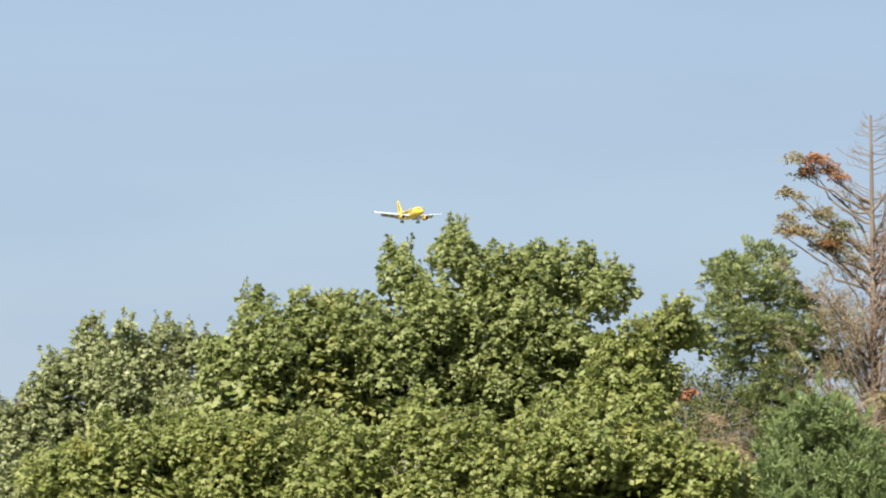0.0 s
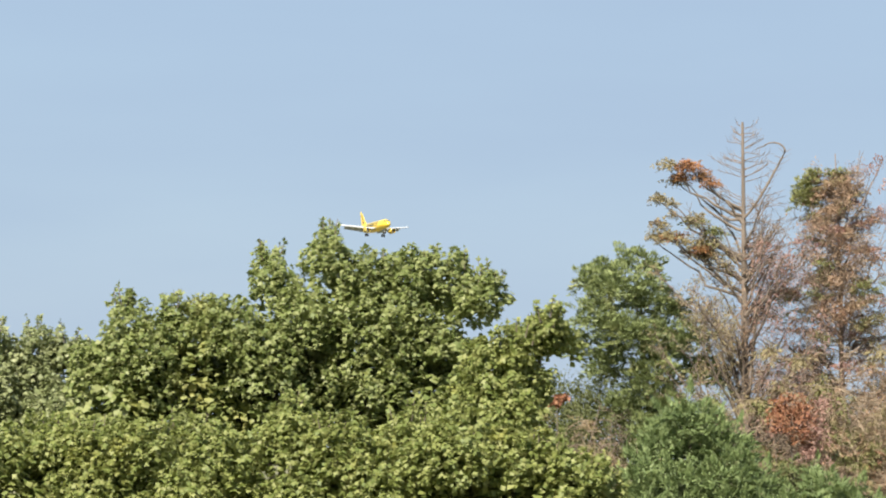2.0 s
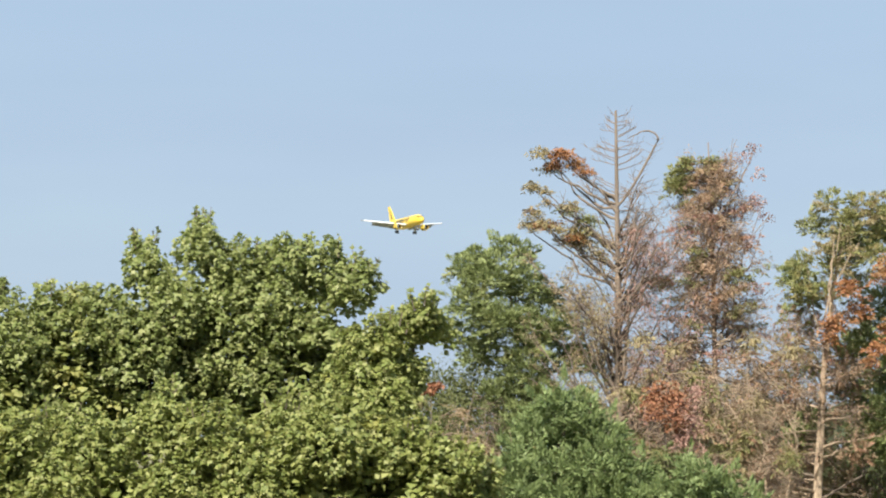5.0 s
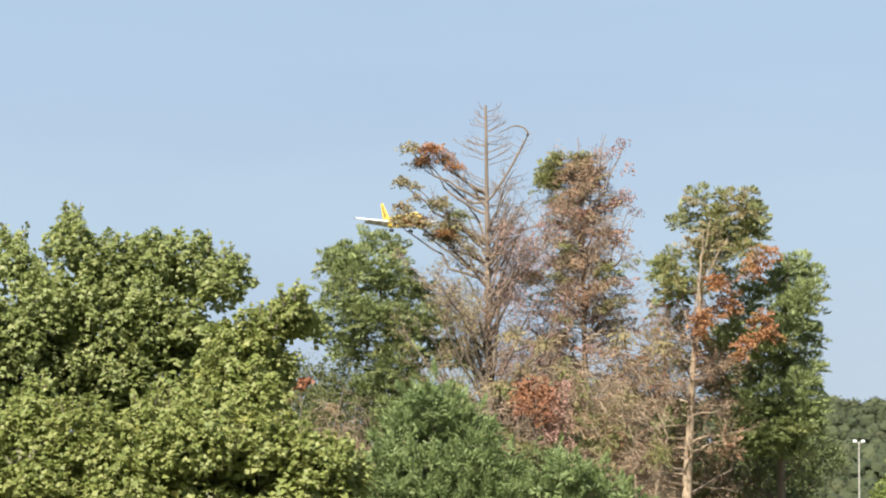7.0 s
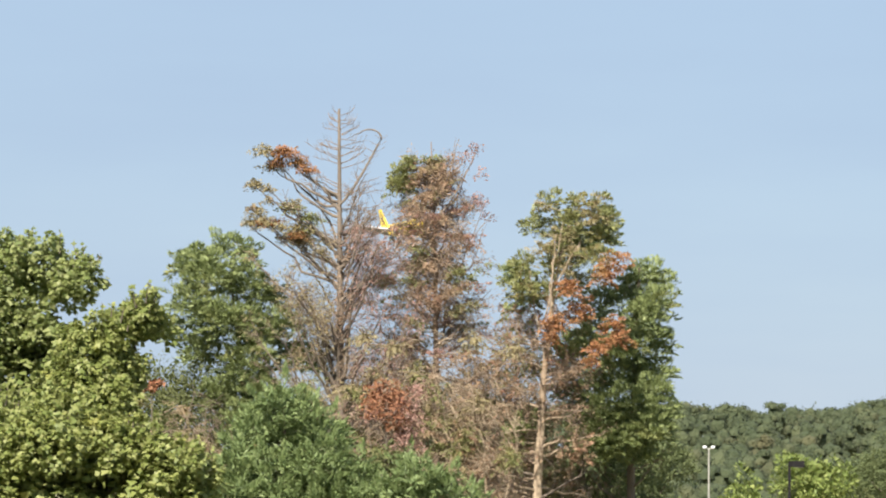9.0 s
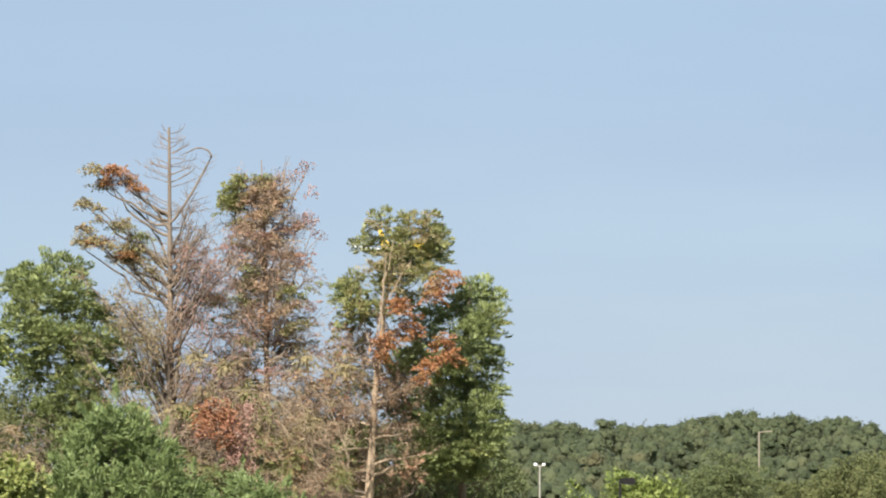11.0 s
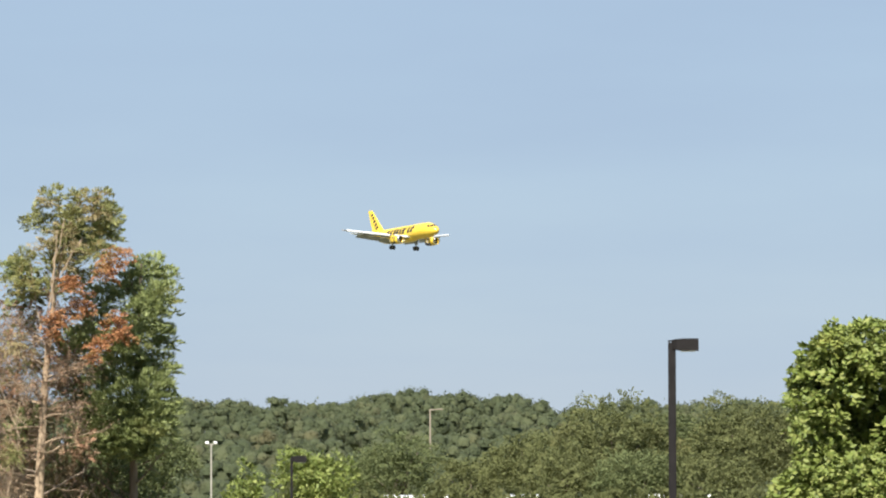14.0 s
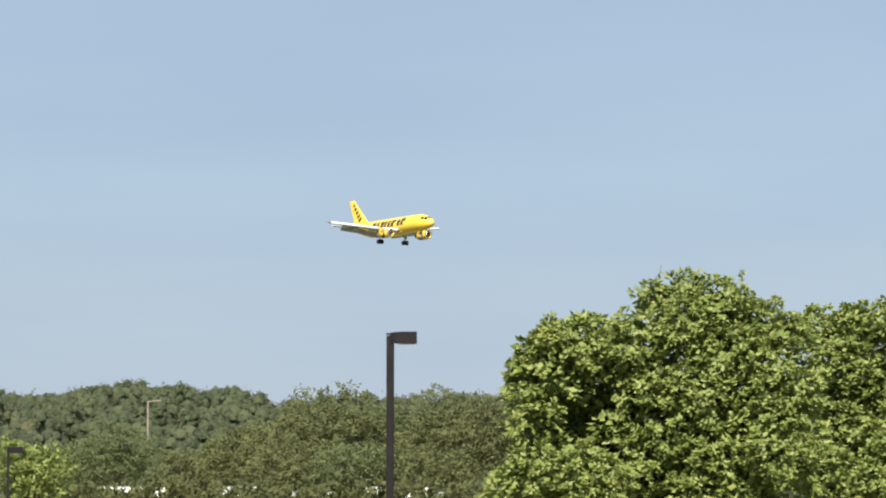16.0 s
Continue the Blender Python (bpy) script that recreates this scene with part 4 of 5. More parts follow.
def leaning_cedar():
    tree = green_cedar("leaning_cedar", 8.215, 109, CEDAR_3, OLIVE, "leaning cedar with bare tan trunk, olive top and rusty patches", 61,
                       [(-0.18, 0, -0.1), (-0.13, 0, 3.1), (0.04, 0, 6.3), (0.32, 0, 8.7), (0.66, 0, 10.0)], (0.12, 0.026), 0.8, 0.17, "dying conifers", 0.17, 46, 1.6, 0.4)
    for o in tree.children:
        if o.name.startswith("trunk"):
            o.data.materials[0] = BARK_TAN
    rng = np.random.default_rng(62)
    line = trunk_line([(-0.17, 0, 0.5), (-0.13, 0, 3.1), (0.04, 0, 6.3), (0.2, 0, 7.6)], 12)
    limbs, radii, fine, fine_r, ends = limb_set(rng, line, np.linspace(0.16, 0.1, 12), np.linspace(1.2, 7.6, 60), lambda f: 1.1 + 0.9 * (1 - f), lambda f: 10, -0.12, 8, 4, 0.4)
    for p, q in zip(limbs, radii):
        smooth(part("limb", tube_mesh("limb", [p], [q * 0.8], 6), STRAW, tree))
    tagged(part("fine_twig_growth", tube_mesh("fine_twig_growth", fine, fine_r, 3), TWIG, tree), kind="stuff")
    blades("dry_needles", ends, BROWN, tree, 3, 0.07, (0.09, 0.02), 63)
    plumes("shaded_foliage", [(-0.75, 0.3, 7.8, 0.36), (-0.4, 0.4, 7.3, 0.38), (-0.95, 0.4, 6.9, 0.36), (-0.25, 0.5, 8.3, 0.36), (0.5, 0.5, 7.1, 0.42), (-0.6, 0.4, 6.2, 0.4), (0.1, 0.5, 6.5, 0.36)], OLIVE, tree, 0.32, 0.13, (0.10, 0.032), 9, 36, 65, 0.2, "dull olive sprays")
    plumes("dead_foliage", fuller(C3_BROWN, 0.8, 64), BROWN, tree, 0.36, 0.13, (0.10, 0.024), 6.5, 38, 64, -0.2, "brown dead sprays")
    for a, b in (((0.05, -0.6, 7.6), (0.5, -0.75, 10.0)), ((0.2, -0.7, 7.9), (0.32, -0.8, 9.7)), ((-0.1, -0.6, 7.2), (-0.35, -0.8, 8.9)), ((0.2, -0.6, 8.2), (0.95, -0.8, 9.6))):
        smooth(part("bare_stem", tube_mesh("bare_stem", [bent(a, b, 8, 0.05, rng)], [np.linspace(0.022, 0.009, 8)], 6), STRAW, tree, "pale bare stem"))
    boughs("tawny_foliage", [(0.05, -0.2, 10.35, 0.22), (0.45, -0.3, 9.6, 0.3), (1.3, -0.35, 10.1, 0.28), (0.8, -0.5, 9.2, 0.26), (0.0, -0.4, 9.3, 0.25), (0.5, -0.4, 8.8, 0.25), (1.45, -0.1, 10.65, 0.14)], TAWNY, tree, (0.11, 0.026), 0.15, 34, 67, 1.3, 0.45, 0.1, 0.2, -0.2, "tawny fading sprays", 0.7, False, 0.35, 0.5, 2.0, 0.1, 0.25, 0.45)
    boughs("green_foliage", [(1.5, 0.25, 9.75, 0.36), (1.2, 0.3, 9.35, 0.34), (1.5, 0.2, 10.2, 0.26), (0.6, 0.4, 9.5, 0.34), (-0.6, 0.2, 8.75, 0.32), (-0.45, 0.2, 8.2, 0.34)], CEDAR, tree, (0.12, 0.028), 0.18, 60, 66, 1.2, 0.5, -0.3, 0.3, -0.1, "dark green live sprays", 0.95, False, 0.3, 0.62, 1.9, 0.3, 0.2, 0.5)
    for k, l in enumerate(C3_RUST):
        boughs("foliage_tuft", [(l[0], l[1] - 0.1, l[2], l[3])], RUST, tree, (0.085, 0.036), 0.14, 34, 80 + k, 1.0, 0.6, 0.1, 0.3, -0.4, "rust-orange dying spray", 0.9, False, 0.45, 0.4, 1.6, 0.2, 0.25)
    for k, l in enumerate(C3_GREEN):
        plumes("foliage_tuft", [l], CEDAR, tree, 0.3, 0.12, (0.12, 0.042), 15, 38, 95 + k, 0.2, "green live spray")


def dead_shrub(bearing, dist, tall, wide, seed, wood, leafy=None, n=5, label="tangle of dead grey-brown branches", droop=-0.3, kindly="dead_shrub"):
    """Many-stemmed dry shrub with arching, hanging branches."""
    tree = thing(kindly, place(bearing, dist), label, "shrub", "dry scrub")
    rng = np.random.default_rng(seed)
    fine_all, fr_all, ends_all = [], [], []
    for k in range(n):
        x, y = rng.uniform(-0.4, 0.4) * wide, rng.uniform(-0.4, 0.4)
        h = tall * rng.uniform(0.7, 1.0)
        line = trunk_line([(x * 0.4, y, -0.05), (x * 0.9 + rng.uniform(-0.25, 0.25), y, h * 0.45), (x * 1.1 + rng.uniform(-0.3, 0.3), y, h * 0.75), (x + rng.uniform(-0.6, 0.6), y, h)], 9)
        smooth(part("stem", tube_mesh("stem", [line], [np.linspace(0.03, 0.008, 9)], 6), wood, tree))
        limbs, radii, fine, fr, ends = limb_set(rng, line, np.linspace(0.05, 0.012, 9), np.linspace(h * 0.25, h * 0.98, 16), lambda f: wide * 0.45, lambda f: 30, droop - 0.55, 5, 2, 0.45)
        fine_all += limbs + fine
        fr_all += [q * 0.8 for q in radii] + fr
        ends_all.append(ends)
    tagged(part("fine_twig_growth", tube_mesh("fine_twig_growth", fine_all, fr_all, 3), wood, tree), kind="stuff")
    # long pale branches that arch over and hang
    hang, hang_r = [], []
    for _ in range(40):
        a = np.array((rng.uniform(-0.55, 0.55) * wide, rng.uniform(-0.7, 0.2), tall * rng.uniform(0.35, 0.98)))
        th, L = rng.uniform(0, 2 * math.pi), rng.uniform(0.45, 1.25)
        s = np.linspace(0, 1, 7)[:, None]
        for f in np.linspace(-0.5, 0.5, rng.integers(2, 5)):
            d = np.array((math.cos(th + f), math.sin(th + f) * 0.5, 0))
            hang.append(a + rng.normal(size=3) * 0.12 + L * rng.uniform(0.6, 1.2) * (d * s * 0.7 + np.array((0, 0, 1.0)) * (0.15 * s - rng.uniform(0.2, 0.9) * s * s)) + np.cumsum(rng.normal(size=(7, 3)) * 0.02, 0))
            hang_r.append(np.linspace(0.013, 0.005, 7))
    tagged(part("hanging_branch_growth", tube_mesh("hanging_branch_growth", hang, hang_r, 3), HAY, tree, "pale hanging dry branches"), kind="stuff")
    if leafy:
        green = [(rng.uniform(-0.55, 0.55) * wide, rng.uniform(-0.4, 0.2), tall * rng.uniform(0.35, 0.98), 0.26) for _ in range(11)]
        for tone, mat, lab in ((0, OLIVE, "sparse olive fronds"), (1, TAWNY, "tawny hanging fronds")):
            boughs("frond_foliage", green[tone::2], mat, tree, (0.12, 0.024), 0.15, 30, seed + 3 + tone, 1.1, 0.6, 0.5, 0.2, -0.3, lab, 0.9, False, 0.35, 0.4, 2.2, -0.5, 0.3, 0.5)
        low = [(rng.uniform(-0.5, 0.5) * wide, rng.uniform(-0.5, 0.2), tall * rng.uniform(0.3, 0.9), 0.34) for _ in range(9)]
        plumes("dead_foliage", low, leafy, tree, 0.4, 0.13, (0.11, 0.024), 2.2, 30, seed + 2, -0.3)
        blades("dry_leaves", np.concatenate(ends_all), leafy, tree, 1, 0.10, (0.12, 0.026), seed + 1)
    return tree


def red_shrub():
    tree = thing("red_shrub", place(6.181, 103), "shrub overgrown with red autumn creeper", "shrub", "dry scrub")
    rng = np.random.default_rng(88)
    line = trunk_line([(0, 0, -0.05), (0.05, 0, 3), (0, 0, 5.6)], 9)
    limbs, radii, fine, fr, ends = limb_set(rng, line, np.linspace(0.06, 0.015, 9), np.linspace(1.0, 5.4, 16), lambda f: 0.8, lambda f: 40, -0.2, 5, 2, 0.25)
    add_wood(tree, line, np.linspace(0.06, 0.015, 9), limbs, radii, BARK, fine, fr, TWIG)
    leafage("crown", RED_SHRUB, RED, tree, (0.075, 0.045), 0.15, 24, 89, 0.3)
    leafage("faded_leaves", [(0.5, 0, 5.3, 0.3), (0.62, 0, 4.9, 0.3), (-0.3, 0.1, 5.2, 0.24), (0.45, 0, 4.5, 0.3), (0.75, 0.1, 5.75, 0.2)], FADED_RED, tree, (0.075, 0.04), 0.15, 22, 91, 0.3, "faded reddish leaves")
    leafage("low_leaves", [(0.1, 0, 4.0, 0.5), (-0.2, 0.1, 3.3, 0.6), (0.4, 0, 3.0, 0.6)], SCRUB, tree, (0.12, 0.06), 0.2, 22, 90)


def dome(rng, wide, tall, n, r, base=0.2):
    """Lobes of a rounded crown."""
    out = []
    for _ in range(n):
        u = unit(rng.normal(size=3))
        f = rng.uniform(0.35, 1.0)
        out.append((u[0] * f * (wide / 2 - r * 0.7), u[1] * f * (wide / 2 - r) * 0.7, tall * (0.5 + base / 2) + u[2] * f * (tall * (0.5 - base / 2) - r * 0.7), r * rng.uniform(0.7, 1.25)))
    return out


def mid_tree(bearing, dist, wide, tall, material, label, seed, leaf=(0.125, 0.085), n=24, r=0.7, name="scrub_tree", wispy=0):
    tree = thing(name, place(bearing, dist), label, "tree", "trees round the car park")
    rng = np.random.default_rng(seed)
    lobes = dome(rng, wide, tall, n, r)
    smooth(part("trunk", tube_mesh("trunk", [bent((0, 0, -0.1), (0, 0, tall * 0.7), 6, 0, rng)], [np.linspace(0.14, 0.05, 6)], 8), BARK, tree))
    for x, y, z, q in lobes[:7]:
        smooth(part("limb", tube_mesh("limb", [bent((0, 0, tall * 0.25), (x, y, z), 6, 0.2, rng)], [np.linspace(0.06, 0.015, 6)], 6), BARK, tree))
    boughs("crown", lobes, material, tree, leaf, 0.34, 28, seed, 1.0, 0.7, -0.25, 0.6, -0.4, "", 0.95, False, 0.26, 0.62, 1.6, 0.8, 0.25)
    if wispy:
        tops = [(rng.uniform(-0.18, 0.18) * wide, rng.uniform(-0.3, 0.3), tall * rng.uniform(0.9, 1.03), 0.34) for _ in range(wispy)]
        tagged(plumes("wispy_top", tops, material, tree, 0.5, 0.2, leaf, 5, 12, seed + 1, 0.6), kind="stuff")
    return tree


# ---------- lamps and vehicles ----------
def dark_lamp(bearing, dist, tall, head=0.58, turn=0.0, thick=0.155):
    lamp = thing("street_lamp", place(bearing, dist, 0.0) @ pose(0, 0, 0, 0, 0, turn), "dark bronze lamp with box head on square pole", "street lamp", "dark car park lamps")
    bm = bmesh.new()
    box_into(bm, (0, 0, tall / 2 - 0.02), (thick, thick, tall - 0.04), None, 0.012)
    part("pole", bm, BRONZE, lamp)
    bm = bmesh.new()
    box_into(bm, (0, 0, tall - 0.01), (thick + 0.01, thick + 0.01, 0.03), None, 0.006)
    part("pole_cap", bm, BRONZE, lamp)
    bm = bmesh.new()
    box_into(bm, (0, 0, 0.15), (0.5, 0.5, 0.5), None, 0.03)
    part("footing", bm, GALVANISED, lamp, "grey concrete footing")
    bm = bmesh.new()
    box_into(bm, (0.12, 0, tall - 0.10), (0.12, 0.10, 0.12), None, 0.01)
    part("arm", bm, BRONZE, lamp)
    bm = loft([[(x, -w, z0), (x, w, z0), (x, w, z1), (x, -w, z1)] for x, w, z0, z1 in
               ((0.0, 0.085, tall - 0.17, tall + 0.012), (0.10, 0.15, tall - 0.195, tall + 0.025), (0.24, 0.17, tall - 0.205, tall + 0.035), (head - 0.07, 0.17, tall - 0.205, tall + 0.035), (head - 0.05, 0.168, tall - 0.203, tall + 0.03))])
    h = part("lamp_head", bm, BRONZE, lamp)
    bm = bmesh.new()
    box_into(bm, (head * 0.55, 0, tall - 0.212), (head * 0.5, 0.28, 0.016), None, 0.004)
    part("lens", bm, LENS, h, "flat glass lens")
    return lamp


def twin_lamp(bearing, dist, tall):
    lamp = thing("street_lamp", place(bearing, dist, 0.0), "tall thin grey lamp post with two white heads", "street lamp")
    bm = bmesh.new()
    rod_into(bm, (0, 0, 0), (0, 0, tall - 0.1), 0.09, 0.065)
    part("pole", bm, GALVANISED, lamp)
    bm = bmesh.new()
    rod_into(bm, (-0.4, 0, tall - 0.12), (0.4, 0, tall - 0.12), 0.05)
    part("arm", bm, GALVANISED, lamp)
    for sx in (-1, 1):
        bm = bmesh.new()
        box_into(bm, (sx * 0.33, -0.1, tall + 0.02), (0.28, 0.4, 0.10), Matrix.Rotation(radians(24 if sx < 0 else 18), 4, "X"), 0.05)
        part("lamp_head", bm, LAMP_WHITE, lamp)


def road_lamp(bearing, dist, tall):
    lamp = thing("street_lamp", place(bearing, dist, 0.0), "tan highway lamp post with a single long arm above woods", "street lamp")
    bm = bmesh.new()
    rod_into(bm, (0, 0, 0), (0, 0, tall), 0.15, 0.11)
    part("pole", bm, RUSTY_POLE, lamp)
    bm = bmesh.new()
    rod_into(bm, (0, 0, tall - 0.1), (1.3, 0, tall + 0.05), 0.08, 0.07)
    part("arm", bm, RUSTY_POLE, lamp)
    bm = bmesh.new()
    box_into(bm, (1.45, 0, tall + 0.02), (0.62, 0.3, 0.18), None, 0.06)
    part("lamp_head", bm, RUSTY_POLE, lamp)


def car(m, paint, label, tall=1.5, long=4.6, boxy=False):
    """Length along x."""
    c = thing("car", m, label, "car", "parked cars")
    w, l = 0.9, long / 2
    prof = [(-l, 0.45), (-l, 0.85), (-l + 0.25, 0.98), (-l * 0.2, 1.0), (l * 0.45, 0.98), (l - 0.15, 0.8), (l, 0.62), (l, 0.4), (l * 0.7, 0.25), (-l * 0.9, 0.25)]
    bm = loft([[(x * f, y, z) for x, z in prof] for y, f in ((-w, 0.97), (-w * 0.85, 1.0), (w * 0.85, 1.0), (w, 0.97))])
    body = part("body", bm, paint, c)
    back = -l * (0.96 if boxy else 0.72)
    roof = [(back, 0.96), (back * (0.97 if boxy else 0.72), tall - 0.06), (back * 0.6, tall), (l * 0.05, tall), (l * 0.2, tall - 0.07), (l * 0.5, 0.96)]
    bm = loft([[(x, y * (1 if z < 1 else 0.82), z) for x, z in roof] for y in (-w * 0.93, w * 0.93)])
    bmesh.ops.bevel(bm, geom=bm.edges[:], offset=0.09, segments=2, affect="EDGES", profile=0.5)
    cabin = part("cabin", bm, paint, body)
    bm = bmesh.new()
    for sy in (-1, 1):
        vs = [bm.verts.new((x, sy * (w * 0.93 * f + 0.008), z)) for x, z, f in ((back * 0.8, 1.02, 0.99), (back * 0.66, tall - 0.14, 0.85), (l * 0.08, tall - 0.14, 0.85), (l * 0.38, 1.02, 0.99))]
        bm.faces.new(vs if sy > 0 else vs[::-1])
    bmesh.ops.solidify(bm, geom=bm.faces[:], thickness=0.01)
    part("side_windows", bm, GLASS_DARK, body, "dark side glass")
    bm = bmesh.new()
    for a, b in (((l * 0.49, 0.99), (l * 0.215, tall - 0.09)), ((back * 0.99, 1.0), (back * (0.975 if boxy else 0.74), tall - 0.1))):
        vs = [bm.verts.new(p) for p in ((a[0] + 0.01, -w * 0.8, a[1]), (a[0] + 0.01, w * 0.8, a[1]), (b[0] + 0.015, w * 0.68, b[1]), (b[0] + 0.015, -w * 0.68, b[1]))]
        bm.faces.new(vs)
    bmesh.ops.solidify(bm, geom=bm.faces[:], thickness=0.012)
    part("windscreen", bm, GLASS_DARK, body, "dark sloping glass")
    for x in (-l * 0.62, l * 0.64):
        for y in (-w * 0.9, w * 0.9):
            bm = bmesh.new()
            rod_into(bm, (x, y - 0.1, 0.33), (x, y + 0.1, 0.33), 0.33, None, 18)
            tyre = part("tyre", bm, RUBBER, c)
            bm = bmesh.new()
            rod_into(bm, (x, y - 0.105, 0.33), (x, y + 0.105, 0.33), 0.2, None, 14)
            part("rim", bm, BARE_METAL, tyre)
    return c


# ---------- the airliner: x ahead, y to its left, z up, from a point 16 m behind the nose ----------
def fuselage_ring(x, half_w, half_h, zc, n=28):
    return [(x, half_w * math.cos(2 * math.pi * k / n), zc + half_h * math.sin(2 * math.pi * k / n)) for k in range(n)]


def wing_ring(x_le, y, z, chord, thick, twist=0.0):
    prof = ((0, 0), (0.04, 0.35), (0.15, 0.75), (0.35, 1.0), (0.65, 0.68), (1.0, 0.04), (1.0, -0.04), (0.65, -0.32), (0.35, -0.55), (0.12, -0.5), (0.03, -0.28))
    return [(x_le - c * chord, y, z + t * thick * chord * 0.6 - twist * c * chord) for c, t in prof]


def fin_ring(x_le, z, chord, thick):
    prof = ((0, 0), (0.06, 0.5), (0.3, 1.0), (0.7, 0.7), (1.0, 0.05), (1.0, -0.05), (0.7, -0.7), (0.3, -1.0), (0.06, -0.5))
    return [(x_le - c * chord, t * thick * chord * 0.5, z) for c, t in prof]


def lathe(profile, centre, n=24):
    """Round body along x from (x, r) pairs."""
    cx, cy, cz = centre
    return [[(cx + x, cy + r * math.cos(2 * math.pi * k / n), cz + r * math.sin(2 * math.pi * k / n)) for k in range(n)] for x, r in profile]


def side_patch(x0, x1, a0, a1, slant=0.0, lift=0.018, side=-1):
    """A painted shape on the cabin's side, between two angles over the waterline."""
    bm = bmesh.new()
    n = 6
    rows = []
    for k in range(n + 1):
        a = radians(a0 + (a1 - a0) * k / n)
        y, z = side * (1.975 + lift) * math.cos(a), (2.07 + lift) * math.sin(a)
        s = slant * k / n
        rows.append((bm.verts.new((x0 + s, y, z)), bm.verts.new((x1 + s, y, z))))
    for r0, r1 in zip(rows, rows[1:]):
        bm.faces.new((r0[0], r0[1], r1[1], r1[0]))
    return bm


def airliner():
    plane = thing("airliner", Matrix(), "yellow twin-engine passenger jet on approach, wheels down", "airplane")
    hull = [(16.0, 0.05, 0.05, -0.45), (15.85, 0.42, 0.40, -0.44), (15.4, 0.86, 0.82, -0.38), (14.7, 1.24, 1.22, -0.28), (13.8, 1.55, 1.58, -0.16), (12.8, 1.78, 1.84, -0.08),
            (11.5, 1.93, 2.02, -0.02), (10.2, 1.975, 2.07, 0), (4, 1.975, 2.07, 0), (-2, 1.975, 2.07, 0), (-6.0, 1.975, 2.07, 0), (-8.5, 1.88, 1.95, 0.12), (-11, 1.55, 1.58, 0.42),
            (-13.5, 1.05, 1.10, 0.75), (-16, 0.48, 0.52, 1.02), (-17.4, 0.22, 0.25, 1.12), (-17.8, 0.1, 0.12, 1.15)]
    body = smooth(part("fuselage", loft([fuselage_ring(*h) for h in hull]), YELLOW, plane))
    part("belly_fairing", loft([[(x, 1.75 * w * math.cos(2 * math.pi * k / 20), -1.35 + 1.05 * w * math.sin(2 * math.pi * k / 20)) for k in range(20)] for x, w in
                                ((6.2, 0.3), (5.2, 0.8), (3.5, 1.0), (-2.5, 1.0), (-4.5, 0.75), (-5.8, 0.3))]), YELLOW, body)
    # windscreen panes
    xs = [h[0] for h in hull[::-1]]

    def skin(x, a, lift=0.03):
        w, hh, zc = (float(np.interp(x, xs, [h[k] for h in hull[::-1]])) for k in (1, 2, 3))
        return (x, (w + lift) * math.cos(radians(a)), zc + (hh + lift) * math.sin(radians(a)))

    for a0, a1, x0, x1 in ((24, 50, 13.0, 13.9), (30, 62, 14.05, 14.75), (66, 88, 14.15, 14.95), (92, 114, 14.15, 14.95), (118, 150, 14.05, 14.75), (130, 156, 13.0, 13.9)):
        bm = bmesh.new()
        rows = [[bm.verts.new(skin(x, a0 + (a1 - a0) * k / 4)) for k in range(5)] for x in (x0, (x0 + x1) / 2, x1)]
        for r0, r1 in zip(rows, rows[1:]):
            for k in range(4):
                bm.faces.new((r0[k], r0[k + 1], r1[k + 1], r1[k]))
        part("cockpit_window", bm, GLASS_DARK, body, "dark cockpit pane")
    # dark painted shapes along the side and up the fin
    for x0, x1, a0, a1 in ((-5.9, -4.6, -8, 40), (-4.1, -3.1, -2, 42), (-2.7, -1.6, -18, 42), (-1.2, -0.2, -4, 42), (0.2, 1.2, -6, 42), (1.6, 2.7, -6, 42), (3.0, 3.6, 20, 42),
                           (4.0, 5.0, -6, 42), (5.4, 6.4, -4, 50), (6.7, 7.3, 20, 42)):
        sl = 0.011 * (a1 - a0)
        part("painted_shape", side_patch(x0, x1, a0, a1, sl), BLACK_PAINT, body, "plain black painted shape")
    # fin and tailplane
    fin = part("fin", loft([fin_ring(-7.6, 1.4, 7.6, 0.06), fin_ring(-9.8, 2.2, 5.4, 0.09), fin_ring(-15.0, 7.9, 2.0, 0.09)]), YELLOW, body)
    for k in range(5):
        z0 = 3.0 + k * 0.9
        f = (z0 - 2.1) / 5.8
        le = -9.8 - 5.2 * f
        ch = 5.4 - 3.4 * f
        bm = bmesh.new()
        box_into(bm, (le - ch * 0.42, -ch * 0.045, z0), (ch * 0.3, 0.03, 0.66), Matrix.Rotation(radians(-34), 4, "Y"))
        part("painted_shape", bm, BLACK_PAINT, fin, "plain black painted shape")
    for sy in (-1, 1):
        part("tailplane", loft([wing_ring(-12.2, sy * 0.6, 0.95, 4.0, 0.1), wing_ring(-15.6, sy * 6.2, 1.55, 1.5, 0.1)]), WING_WHITE, plane, "pale grey tailplane")
        wing = part("wing", loft([wing_ring(5.6, sy * 1.0, -1.25, 7.4, 0.13, 0.03), wing_ring(4.7, sy * 2.0, -1.15, 6.4, 0.13, 0.03), wing_ring(2.3, sy * 6.4, -0.65, 4.0, 0.11, 0.02),
                                  wing_ring(-0.4, sy * 11.7, 0.0, 2.8, 0.10, 0.01), wing_ring(-3.1, sy * 16.8, 0.75, 1.5, 0.10), wing_ring(-3.5, sy * 17.05, 0.8, 0.9, 0.08)]),
                    WING_GREY, plane, "grey wing")
